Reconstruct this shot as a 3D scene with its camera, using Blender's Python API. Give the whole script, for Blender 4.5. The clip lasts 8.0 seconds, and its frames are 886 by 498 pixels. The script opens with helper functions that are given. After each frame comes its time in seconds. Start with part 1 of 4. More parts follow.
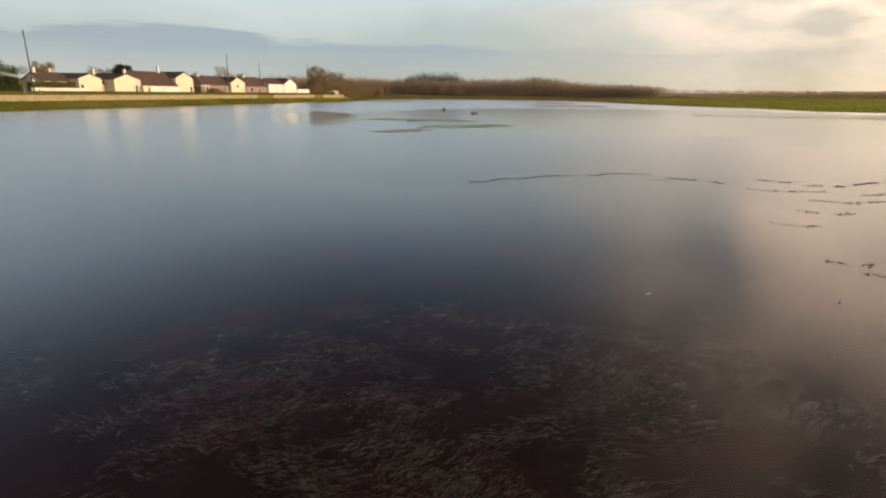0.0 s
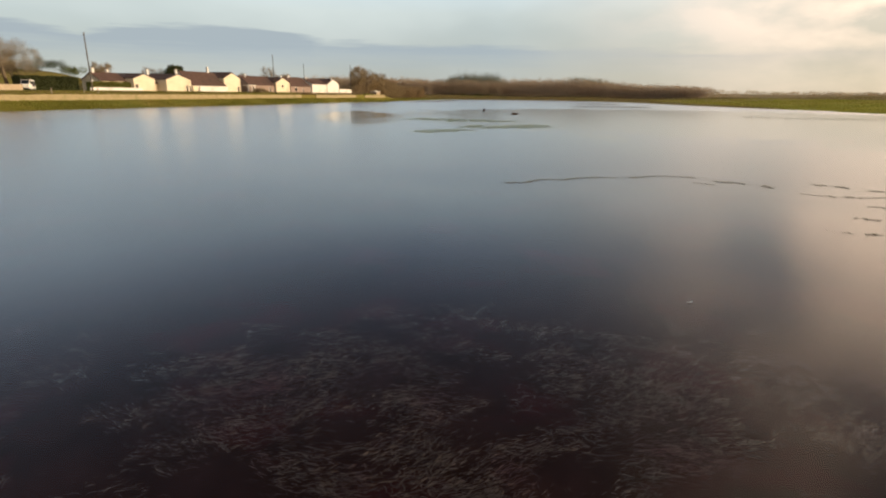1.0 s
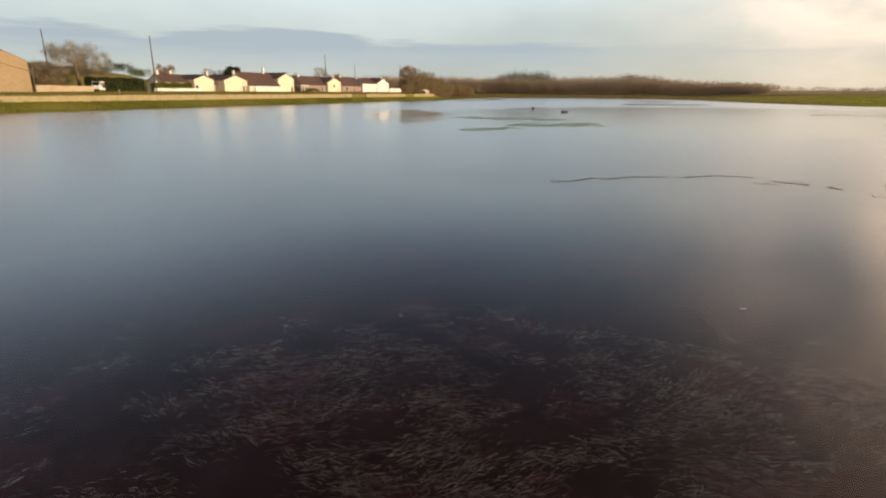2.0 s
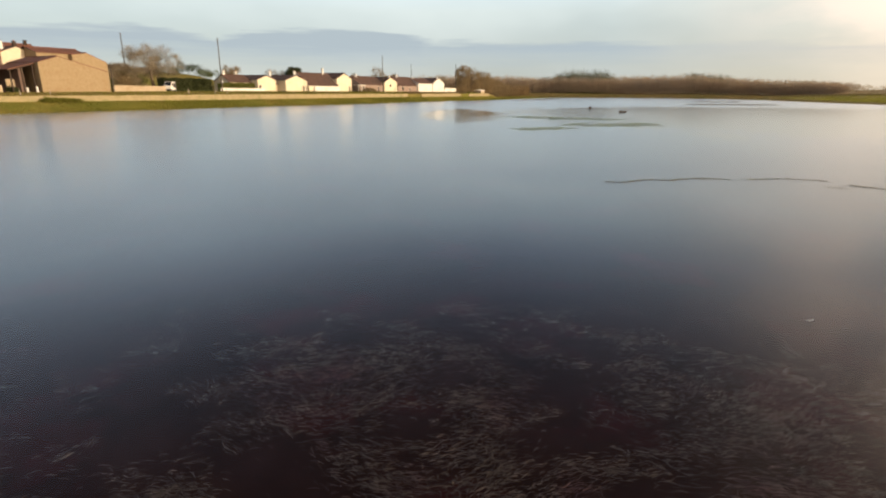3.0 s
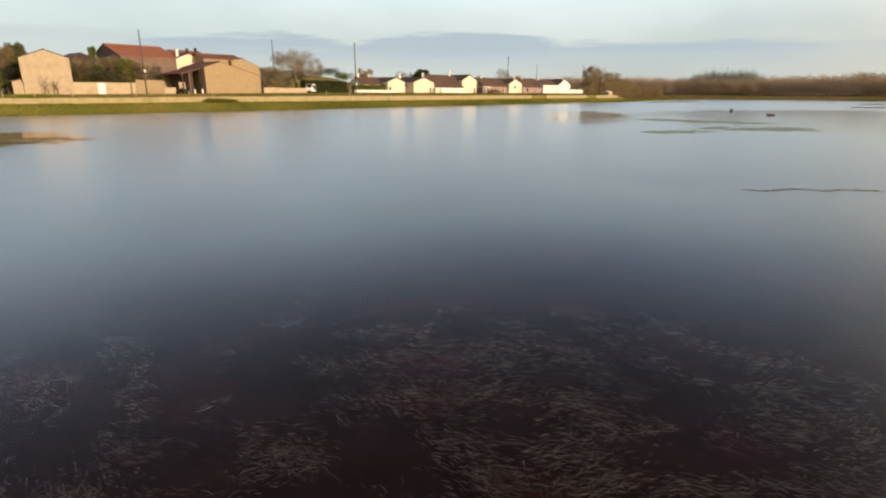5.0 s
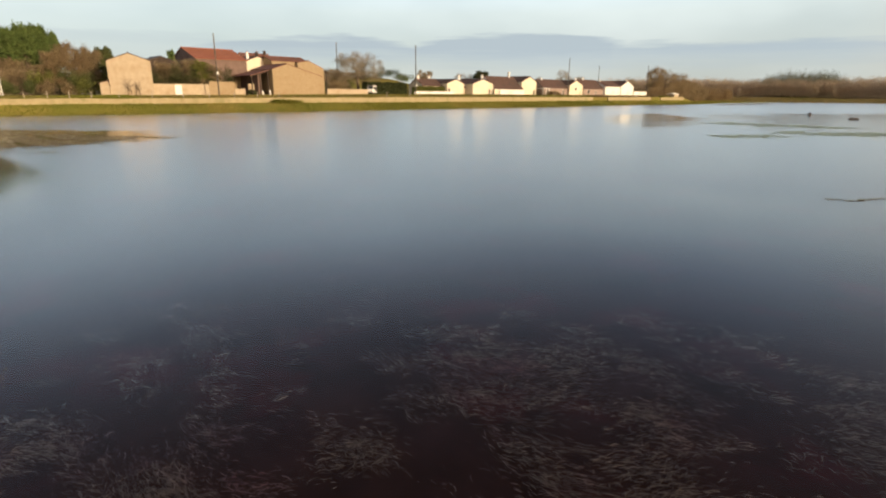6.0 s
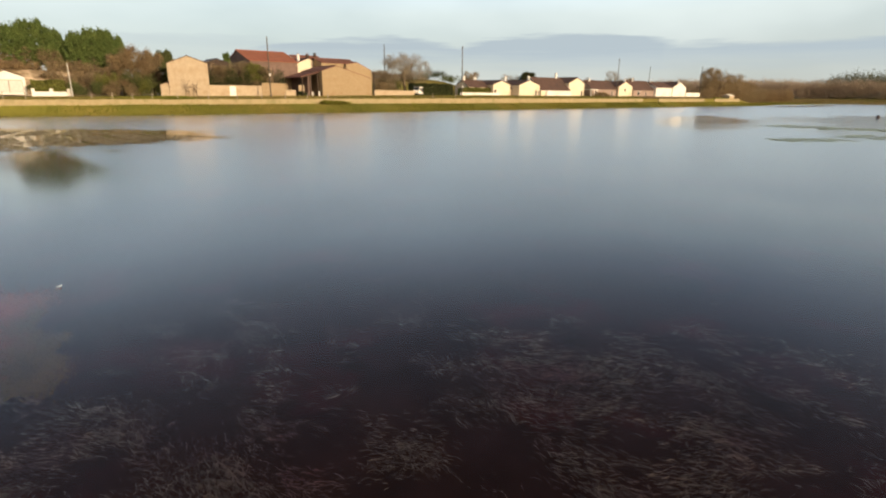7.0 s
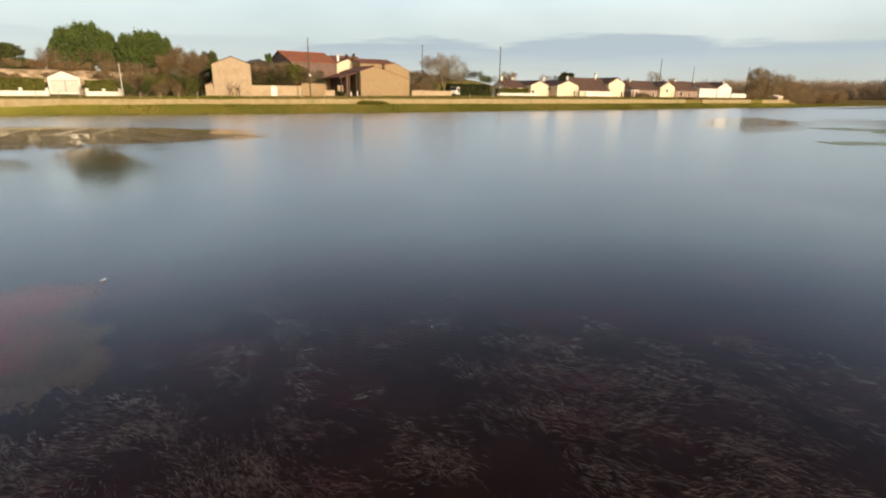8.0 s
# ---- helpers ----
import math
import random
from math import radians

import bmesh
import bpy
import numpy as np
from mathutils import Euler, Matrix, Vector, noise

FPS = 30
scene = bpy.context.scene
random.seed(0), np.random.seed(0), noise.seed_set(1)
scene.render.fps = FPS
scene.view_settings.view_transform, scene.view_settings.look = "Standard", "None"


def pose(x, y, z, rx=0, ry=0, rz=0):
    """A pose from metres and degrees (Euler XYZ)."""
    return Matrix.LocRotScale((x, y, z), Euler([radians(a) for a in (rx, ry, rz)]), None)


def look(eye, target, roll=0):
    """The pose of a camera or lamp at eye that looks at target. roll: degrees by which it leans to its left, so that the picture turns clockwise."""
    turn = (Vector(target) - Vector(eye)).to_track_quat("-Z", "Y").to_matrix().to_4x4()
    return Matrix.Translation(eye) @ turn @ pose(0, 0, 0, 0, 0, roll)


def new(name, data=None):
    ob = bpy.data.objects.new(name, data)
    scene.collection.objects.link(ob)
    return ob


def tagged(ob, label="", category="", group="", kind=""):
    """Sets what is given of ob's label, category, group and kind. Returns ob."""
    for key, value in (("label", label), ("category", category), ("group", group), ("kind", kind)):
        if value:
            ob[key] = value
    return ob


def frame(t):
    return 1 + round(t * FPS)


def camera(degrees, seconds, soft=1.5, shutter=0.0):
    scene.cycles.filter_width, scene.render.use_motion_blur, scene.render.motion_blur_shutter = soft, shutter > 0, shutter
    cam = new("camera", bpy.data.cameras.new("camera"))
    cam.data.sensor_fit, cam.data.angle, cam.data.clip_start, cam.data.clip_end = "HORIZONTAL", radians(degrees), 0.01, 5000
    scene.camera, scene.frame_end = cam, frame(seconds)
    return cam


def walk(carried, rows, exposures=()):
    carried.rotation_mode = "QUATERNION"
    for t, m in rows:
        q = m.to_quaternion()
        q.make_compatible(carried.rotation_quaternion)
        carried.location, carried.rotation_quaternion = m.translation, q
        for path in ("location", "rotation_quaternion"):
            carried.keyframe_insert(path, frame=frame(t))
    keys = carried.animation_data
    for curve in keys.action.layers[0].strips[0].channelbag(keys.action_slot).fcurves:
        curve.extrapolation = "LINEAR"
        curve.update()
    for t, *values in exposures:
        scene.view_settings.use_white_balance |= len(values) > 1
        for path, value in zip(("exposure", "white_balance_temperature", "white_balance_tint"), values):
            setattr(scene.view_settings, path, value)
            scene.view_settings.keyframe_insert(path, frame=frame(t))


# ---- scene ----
cam = camera(79.0, 8.0, soft=2.1)
ROWS = [
    (0, 0.034, -0.089, 4.570, 0.22, -16.11, 0.66),
    (0.5, 0.099, 0.020, 4.539, 2.24, -16.12, 0.70),
    (1, 0.160, 0.161, 4.517, 4.37, -16.12, 0.79),
    (1.5, 0.261, 0.276, 4.490, 6.89, -16.21, 0.57),
    (3, 0.453, 0.572, 4.354, 15.19, -16.34, 0.34),
    (3.5, 0.528, 0.618, 4.322, 18.41, -16.32, 0.33),
    (4, 0.534, 0.598, 4.287, 21.59, -16.31, 0.28),
    (4.5, 0.514, 0.584, 4.256, 24.93, -16.29, 0.27),
    (5, 0.471, 0.529, 4.252, 27.85, -16.23, 0.31),
    (6.5, 0.195, 0.252, 4.325, 36.31, -16.09, 0.49),
    (7, 0.136, 0.240, 4.339, 38.39, -16.06, 0.49),
    (7.5, 0.089, 0.285, 4.345, 40.53, -16.07, 0.55),
    (8, 0.097, 0.341, 4.348, 42.16, -16.06, 0.61),
]
walk(cam, [(t, pose(x, y, z, 90 + pitch, 0, yaw) @ pose(0, 0, 0, 0, 0, roll)) for t, x, y, z, yaw, pitch, roll in ROWS],
     exposures=[(0.0, -0.19), (1.5, -0.07), (3.0, 0.06), (5.0, 0.12), (8.0, 0.12)])

# ---- world, sun, exposure ----
SUN_AZ, SUN_EL = radians(95), radians(11)
world = bpy.data.worlds.new("evening_sky")
scene.world = world
world.use_nodes = True
wt = world.node_tree
wt.nodes.clear()


def wnode(kind, **values):
    n = wt.nodes.new(kind)
    for key, value in values.items():
        if key in n.inputs:
            n.inputs[key].default_value = value
    return n


def wmath(op, a, b=None, c=None, clamp=False):
    n = wt.nodes.new("ShaderNodeMath")
    n.operation, n.use_clamp = op, clamp
    for i, v in enumerate((a, b, c)):
        if v is None:
            continue
        if isinstance(v, (int, float)):
            n.inputs[i].default_value = v
        else:
            wt.links.new(v, n.inputs[i])
    return n.outputs[0]


def wramp(fac, stops):
    n = wt.nodes.new("ShaderNodeValToRGB")
    e = n.color_ramp.elements
    while len(e) < len(stops):
        e.new(0.5)
    for el, (p, col) in zip(e, stops):
        el.position, el.color = p, (*col, 1)
    wt.links.new(fac, n.inputs[0])
    return n.outputs[0]


def wmix(fac, a, b):
    n = wt.nodes.new("ShaderNodeMix")
    n.data_type = "RGBA"
    for sock, v in ((n.inputs[0], fac), (n.inputs[6], a), (n.inputs[7], b)):
        if isinstance(v, tuple):
            sock.default_value = (*v, 1)
        elif isinstance(v, (int, float)):
            sock.default_value = v
        else:
            wt.links.new(v, sock)
    return n.outputs[2]


sky = wt.nodes.new("ShaderNodeTexSky")
sky.sky_type, sky.sun_disc = "NISHITA", False
sky.sun_elevation, sky.sun_rotation = SUN_EL, SUN_AZ
sky.air_density, sky.dust_density, sky.ozone_density = 1.0, 0.4, 2.2
coord = wt.nodes.new("ShaderNodeTexCoord")
split = wt.nodes.new("ShaderNodeSeparateXYZ")
wt.links.new(coord.outputs["Generated"], split.inputs[0])
dx, dy, dz = split.outputs
# nearness to the sun's side of the sky
side = wmath("ADD", wmath("MULTIPLY", dx, math.sin(SUN_AZ)), wmath("MULTIPLY", dy, math.cos(SUN_AZ)))
warm = wmath("MULTIPLY_ADD", side, 1.15, 0.08, clamp=True)
azim = wmath("ARCTAN2", dx, dy)


def wnoise(scale, detail, roughness, stretch):
    mp = wt.nodes.new("ShaderNodeMapping")
    mp.inputs["Scale"].default_value = stretch
    wt.links.new(coord.outputs["Generated"], mp.inputs["Vector"])
    n = wnode("ShaderNodeTexNoise", Scale=scale, Detail=detail, Roughness=roughness)
    wt.links.new(mp.outputs[0], n.inputs["Vector"])
    return n.outputs["Fac"]


def stratus(centre, half, base, rise, dense):
    """A long flat cloud bank: flat below, arched above, with ragged edges."""
    u = wmath("DIVIDE", wmath("SUBTRACT", azim, centre), half)
    arch = wmath("SUBTRACT", 1.0, wmath("MULTIPLY", u, u))
    arch = wmath("MULTIPLY", wmath("POWER", wmath("MAXIMUM", arch, 0.0), 0.6), rise)
    z = wmath("ADD", dz, wmath("MULTIPLY_ADD", ragged, 0.036, -0.018))
    over = wmath("MULTIPLY", wmath("SUBTRACT", wmath("ADD", arch, base), z), 110.0, clamp=True)
    under = wmath("MULTIPLY_ADD", wmath("SUBTRACT", z, base), 17.0, 0.42, clamp=True)
    inside = wmath("MULTIPLY", wmath("SUBTRACT", 1.0, wmath("ABSOLUTE", u)), 3.0, clamp=True)
    return wmath("MULTIPLY", wmath("MULTIPLY", over, under), wmath("MULTIPLY", wmath("MULTIPLY", inside, dense), streak))


ragged = wnoise(2.6, 7.0, 0.6, (2.2, 2.2, 26.0))
streak = wmath("MULTIPLY_ADD", wnoise(3.0, 6.0, 0.6, (1.2, 1.2, 40.0)), 1.2, 0.35, clamp=True)
bank = stratus(-0.47, 0.24, 0.058, 0.043, 1.6)
for cloud in ((-0.80, 0.24, 0.058, 0.036, 1.5), (-1.1, 0.34, 0.060, 0.032, 0.45), (-0.12, 0.30, 0.060, 0.026, 1.5), (0.2, 0.34, 0.058, 0.020, 0.75), (0.55, 0.4, 0.055, 0.02, 0.5), (-1.6, 0.35, 0.07, 0.03, 0.5), (-0.3, 0.5, 0.036, 0.014, 0.3)):
    bank = wmath("MAXIMUM", bank, stratus(*cloud))
# thin pale veil low in the sky, thinning upwards
veil = wramp(dz, [(0.0, (0.62,) * 3), (0.10, (0.64,) * 3), (0.20, (0.76,) * 3), (0.31, (0.62,) * 3), (0.45, (0.25,) * 3), (0.62, (0.02,) * 3)])
veil = wmath("MULTIPLY", veil, wmath("MULTIPLY_ADD", wnoise(1.6, 4.0, 0.5, (1.5, 1.5, 4.0)), 0.8, 0.55))
# broken cream cloud on the sun's side
puff = wmath("MULTIPLY", wmath("MULTIPLY_ADD", wnoise(2.6, 6.0, 0.5, (2.4, 2.4, 5.5)), 4.6, -1.72, clamp=True),
             wmath("MULTIPLY_ADD", side, 2.3, -0.12, clamp=True))
puff = wmath("MULTIPLY", puff, wramp(dz, [(0.05, (0.25,) * 3), (0.12, (1,) * 3), (0.5, (1,) * 3), (0.75, (0.5,) * 3)]))
cool = wramp(dz, [(0.05, (0.78, 0.83, 0.82)), (0.13, (1.00, 1.09, 1.05)), (0.23, (1.06, 1.33, 1.52)), (0.36, (0.80, 1.00, 1.32))])
dim = wmath("MULTIPLY_ADD", side, -0.75, 0.35, clamp=True)
low_band = wramp(dz, [(0.15, (1,) * 3), (0.24, (0,) * 3)])
cool = wmix(wmath("MAXIMUM", dim, low_band), (0.52, 0.63, 0.68), cool)
# the sky is deepest a right angle away from the sun
deep = wmath("MULTIPLY_ADD", wmath("ABSOLUTE", wmath("ADD", side, 0.20)), -1.5, 1.0, clamp=True)
deep = wmath("MULTIPLY", deep, wramp(dz, [(0.20, (0,) * 3), (0.29, (0.62,) * 3)]))
cool = wmix(deep, cool, (0.26, 0.40, 0.66))
warm_col = wramp(dz, [(0.14, (1.40, 1.07, 0.70)), (0.26, (0.66, 0.57, 0.52))])
veil_col = wmix(warm, cool, warm_col)
bank_col = wmix(warm, (0.45, 0.525, 0.57), (0.82, 0.67, 0.55))
puff_col = wmix(warm, (0.85, 0.76, 0.72), (2.4, 1.74, 1.22))
last = wt.nodes.new("ShaderNodeBackground")
wt.links.new(sky.outputs[0], last.inputs["Color"])
last.inputs["Strength"].default_value = 0.066
for fac, col in ((veil, veil_col), (puff, puff_col), (bank, bank_col)):
    bg, mx = wt.nodes.new("ShaderNodeBackground"), wt.nodes.new("ShaderNodeMixShader")
    wt.links.new(col, bg.inputs["Color"])
    wt.links.new(fac, mx.inputs[0])
    wt.links.new(last.outputs[0], mx.inputs[1])
    wt.links.new(bg.outputs[0], mx.inputs[2])
    last = mx
wo = wt.nodes.new("ShaderNodeOutputWorld")
wt.links.new(last.outputs[0], wo.inputs[0])

sun = new("sun", bpy.data.lights.new("sun", "SUN"))
sun.data.energy, sun.data.angle, sun.data.color = 3.9, radians(0.6), (1.0, 0.78, 0.51)
sun_dir = Vector((math.sin(SUN_AZ) * math.cos(SUN_EL), math.cos(SUN_AZ) * math.cos(SUN_EL), math.sin(SUN_EL)))
sun.matrix_world = look(sun_dir * 300, (0, 0, 0))


# ---- materials ----
def mat(name, a, b, scale=4.0, rough=0.85, bump=0.3, fine=10.0, stain=None, stretch=(1, 1, 1), random_hue=0.0, island=False, spec=0.3, leafy=0.0, patch=0.52):
    """A two-scale noise surface between colours a and b, with an optional stain colour."""
    m = bpy.data.materials.new(name)
    m.use_nodes = True
    t = m.node_tree
    bs = t.nodes["Principled BSDF"]
    co = t.nodes.new("ShaderNodeTexCoord")
    mp = t.nodes.new("ShaderNodeMapping")
    mp.inputs["Scale"].default_value = stretch
    t.links.new(co.outputs["Object"], mp.inputs["Vector"])

    def noise_tex(sc, detail=4.0, rgh=0.6):
        n = t.nodes.new("ShaderNodeTexNoise")
        n.inputs["Scale"].default_value, n.inputs["Detail"].default_value, n.inputs["Roughness"].default_value = sc, detail, rgh
        t.links.new(mp.outputs[0], n.inputs["Vector"])
        return n.outputs["Fac"]

    def mix(fac, p, q):
        n = t.nodes.new("ShaderNodeMix")
        n.data_type = "RGBA"
        for sock, v in ((n.inputs[0], fac), (n.inputs[6], p), (n.inputs[7], q)):
            if isinstance(v, tuple):
                sock.default_value = (*v, 1)
            elif isinstance(v, float):
                sock.default_value = v
            else:
                t.links.new(v, sock)
        return n.outputs[2]

    def spread(fac, lo, hi):
        n = t.nodes.new("ShaderNodeMapRange")
        n.inputs["From Min"].default_value, n.inputs["From Max"].default_value = lo, hi
        t.links.new(fac, n.inputs["Value"])
        return n.outputs[0]

    coarse, grain = noise_tex(scale), noise_tex(scale * fine, 6.0, 0.7)
    col = mix(spread(coarse, 0.32, 0.68), a, b)
    dark = tuple(c * 0.55 for c in a)
    col = mix(spread(grain, 0.55, 0.85), col, dark)
    if stain:
        col = mix(spread(noise_tex(scale * 0.37, 5.0), patch, patch + 0.18), col, stain)
    if random_hue:
        src = t.nodes.new("ShaderNodeNewGeometry").outputs["Random Per Island"] if island else t.nodes.new("ShaderNodeObjectInfo").outputs["Random"]
        hv = t.nodes.new("ShaderNodeHueSaturation")
        r = t.nodes.new("ShaderNodeMapRange")
        r.inputs["To Min"].default_value, r.inputs["To Max"].default_value = 1 - random_hue, 1 + random_hue
        t.links.new(src, r.inputs["Value"])
        t.links.new(r.outputs[0], hv.inputs["Value"])
        h = t.nodes.new("ShaderNodeMapRange")
        h.inputs["To Min"].default_value, h.inputs["To Max"].default_value = 0.5 - 0.04 * random_hue, 0.5 + 0.04 * random_hue
        t.links.new(src, h.inputs["Value"])
        t.links.new(h.outputs[0], hv.inputs["Hue"])
        t.links.new(col, hv.inputs["Color"])
        col = hv.outputs[0]
    t.links.new(col, bs.inputs["Base Color"])
    bs.inputs["Roughness"].default_value = rough
    bs.inputs["Specular IOR Level"].default_value = spec
    if bump:
        bp = t.nodes.new("ShaderNodeBump")
        bp.inputs["Strength"].default_value = bump
        bp.inputs["Distance"].default_value = 0.05
        t.links.new(grain, bp.inputs["Height"])
        t.links.new(bp.outputs[0], bs.inputs["Normal"])
    if leafy:
        tl, mx = t.nodes.new("ShaderNodeBsdfTranslucent"), t.nodes.new("ShaderNodeMixShader")
        t.links.new(col, tl.inputs["Color"])
        mx.inputs[0].default_value = leafy
        t.links.new(bs.outputs[0], mx.inputs[1])
        t.links.new(tl.outputs[0], mx.inputs[2])
        t.links.new(mx.outputs[0], t.nodes["Material Output"].inputs["Surface"])
    return m


M_RENDER = mat("cream_render", (0.76, 0.65, 0.47), (0.82, 0.73, 0.56), 0.5, stain=(0.62, 0.52, 0.37))
M_WHITE = mat("white_paint", (0.80, 0.77, 0.70), (0.84, 0.81, 0.76), 0.7, stain=(0.66, 0.62, 0.54))
M_STONE = mat("rubble_stone", (0.31, 0.225, 0.13), (0.38, 0.285, 0.17), 1.6, bump=0.4, fine=14, stain=(0.31, 0.215, 0.12))
M_STONE_PALE = mat("pale_stone", (0.43, 0.335, 0.225), (0.50, 0.40, 0.28), 1.2, bump=0.4, fine=14, stain=(0.40, 0.30, 0.19))
M_STONE_PINK = mat("pinkish_stone", (0.30, 0.22, 0.18), (0.38, 0.29, 0.24), 1.2, bump=0.6, fine=6, stain=(0.24, 0.18, 0.14))
M_WALL = mat("retaining_wall_stone", (0.31, 0.25, 0.135), (0.40, 0.325, 0.185), 0.9, bump=0.6, fine=9, stain=(0.24, 0.215, 0.10))
M_TILE = mat("weathered_clay_tile", (0.09, 0.053, 0.043), (0.125, 0.077, 0.062), 0.8, bump=0.6, fine=8, stain=(0.07, 0.052, 0.046))
M_TILE_BROWN = mat("brown_red_tile", (0.17, 0.075, 0.05), (0.22, 0.10, 0.07), 0.6, bump=0.6, fine=9, stain=(0.12, 0.065, 0.05))
M_TILE_RED = mat("red_clay_tile", (0.28, 0.10, 0.06), (0.34, 0.135, 0.08), 0.5, bump=0.6, fine=9, stain=(0.25, 0.11, 0.07))
# the shade on the barn's front is put into this dark mauve
M_BARN_WALL = mat("shaded_mauve_render", (0.16, 0.105, 0.085), (0.21, 0.14, 0.115), 0.4, bump=0.5, fine=9, stain=(0.12, 0.085, 0.07))
M_SLATE = mat("dark_slate", (0.05, 0.045, 0.05), (0.08, 0.07, 0.07), 1.0, rough=0.6)
M_DARKWOOD = mat("dark_timber", (0.045, 0.032, 0.025), (0.08, 0.055, 0.04), 1.5, stretch=(1, 1, 0.1))
M_POLE = mat("pole_timber", (0.09, 0.075, 0.06), (0.14, 0.115, 0.09), 2.0, stretch=(1, 1, 0.1))
M_POST = mat("grey_post", (0.34, 0.29, 0.22), (0.45, 0.38, 0.29), 3.0, stretch=(1, 1, 0.1))
M_BARK = mat("bark", (0.13, 0.095, 0.06), (0.20, 0.15, 0.10), 3.0, bump=0.8, stretch=(1, 1, 0.2))
M_TWIG = mat("bare_twigs", (0.33, 0.265, 0.175), (0.43, 0.35, 0.24), 0.3, random_hue=0.3, island=True, leafy=0.42)
M_SCRUB = mat("winter_scrub", (0.26, 0.195, 0.11), (0.36, 0.27, 0.155), 0.25, random_hue=0.4, island=True, leafy=0.42)
M_SCRUB_RED = mat("russet_scrub", (0.29, 0.205, 0.115), (0.37, 0.275, 0.155), 0.25, random_hue=0.35, island=True, leafy=0.42)
M_PINE = mat("pine_needles", (0.13, 0.185, 0.055), (0.21, 0.27, 0.078), 0.4, random_hue=0.4, island=True, leafy=0.42)
# dark leaves; shade on road hedge and barn shrubs is put into this colour
M_DARK_SHADED = mat("dark_shaded_leaves", (0.05, 0.06, 0.022), (0.08, 0.09, 0.032), 0.5, random_hue=0.4, island=True, leafy=0.3)
M_HEDGE = mat("hedge_leaves", (0.175, 0.185, 0.045), (0.24, 0.24, 0.06), 0.5, random_hue=0.4, island=True, leafy=0.42)
M_IVY = mat("evergreen_leaves", (0.12, 0.14, 0.05), (0.175, 0.195, 0.07), 0.5, random_hue=0.4, island=True, leafy=0.42)
# far wood and hedge: distance haze is put into these pale colours
M_FOREST_HAZY = mat("far_wood", (0.46, 0.36, 0.25), (0.55, 0.44, 0.32), 0.02, random_hue=0.12, island=True, leafy=0.42)
M_FARHEDGE_HAZY = mat("hazy_far_hedge", (0.52, 0.42, 0.26), (0.60, 0.48, 0.31), 0.02, random_hue=0.1, island=True, leafy=0.42)
M_FOREST_DARK = mat("far_evergreens", (0.13, 0.14, 0.085), (0.18, 0.18, 0.11), 0.03, random_hue=0.2, island=True, leafy=0.42)
M_GRASS = mat("bank_grass", (0.165, 0.17, 0.032), (0.235, 0.21, 0.045), 0.12, rough=1.0, bump=0.5, fine=30, stain=(0.31, 0.24, 0.065), spec=0.05)
M_VERGE = mat("dry_verge", (0.18, 0.17, 0.04), (0.24, 0.19, 0.065), 0.15, rough=1.0, bump=0.5, fine=30, stain=(0.14, 0.15, 0.03), spec=0.05)
M_FIELD = mat("rough_field", (0.29, 0.24, 0.115), (0.37, 0.30, 0.16), 0.03, rough=1.0, bump=0.3, fine=30, stain=(0.26, 0.18, 0.11), spec=0.05)
M_MEADOW = mat("meadow_grass", (0.27, 0.28, 0.04), (0.36, 0.34, 0.06), 0.02, rough=1.0, bump=0.4, fine=40, stain=(0.36, 0.29, 0.10), spec=0.05)
M_BLADE = mat("green_grass_blades", (0.185, 0.20, 0.036), (0.265, 0.245, 0.05), 0.06, rough=0.9, bump=0.0, random_hue=0.25, island=True, stain=(0.36, 0.28, 0.09), spec=0.1, leafy=0.42)
M_BLADE_MEADOW = mat("meadow_grass_blades", (0.28, 0.29, 0.048), (0.38, 0.35, 0.068), 0.04, rough=0.9, bump=0.0, random_hue=0.2, island=True, stain=(0.40, 0.32, 0.11), spec=0.1, leafy=0.42)
M_BLADE_DRY = mat("dry_grass_blades", (0.24, 0.195, 0.08), (0.32, 0.25, 0.12), 0.08, rough=0.9, bump=0.0, random_hue=0.25, island=True, stain=(0.18, 0.18, 0.05), spec=0.1, leafy=0.42)
M_SAND = mat("quarry_sand", (0.24, 0.17, 0.09), (0.34, 0.25, 0.14), 0.8, rough=1.0, bump=0.8, fine=8, stain=(0.74, 0.58, 0.40), spec=0.1, stretch=(1, 1, 2.5), patch=0.42)
M_MUD = mat("lake_bed_mud", (0.026, 0.0145, 0.0105), (0.042, 0.024, 0.0225), 0.9, rough=1.0, bump=0.1, fine=9, stain=(0.070, 0.019, 0.022), spec=0.05)
M_WEED = mat("submerged_weed", (0.080, 0.080, 0.080), (0.180, 0.175, 0.172), 1.3, rough=0.9, bump=0.2, fine=6, stain=(0.125, 0.062, 0.085), random_hue=0.6, island=True)
M_OLIVEWEED = mat("olive_weed", (0.075, 0.065, 0.022), (0.105, 0.085, 0.030), 0.9, rough=0.9, bump=0.2, random_hue=0.3, island=True)
M_REDWEED = mat("red_weed", (0.20, 0.036, 0.023), (0.23, 0.062, 0.036), 0.9, rough=0.9, bump=0.0, random_hue=0.12, island=True, stain=(0.12, 0.072, 0.043))
M_MAT = mat("floating_weed", (0.22, 0.19, 0.12), (0.31, 0.27, 0.18), 0.8, rough=0.9, bump=0.6, random_hue=0.5, island=True)
M_SEDGE = mat("drowned_sedge", (0.34, 0.29, 0.16), (0.42, 0.36, 0.21), 0.3, rough=0.8, bump=0.2, random_hue=0.2, island=True)
M_BED = mat("green_weed", (0.34, 0.43, 0.32), (0.43, 0.51, 0.39), 0.3, rough=0.6, bump=0.2, random_hue=0.2, island=True)
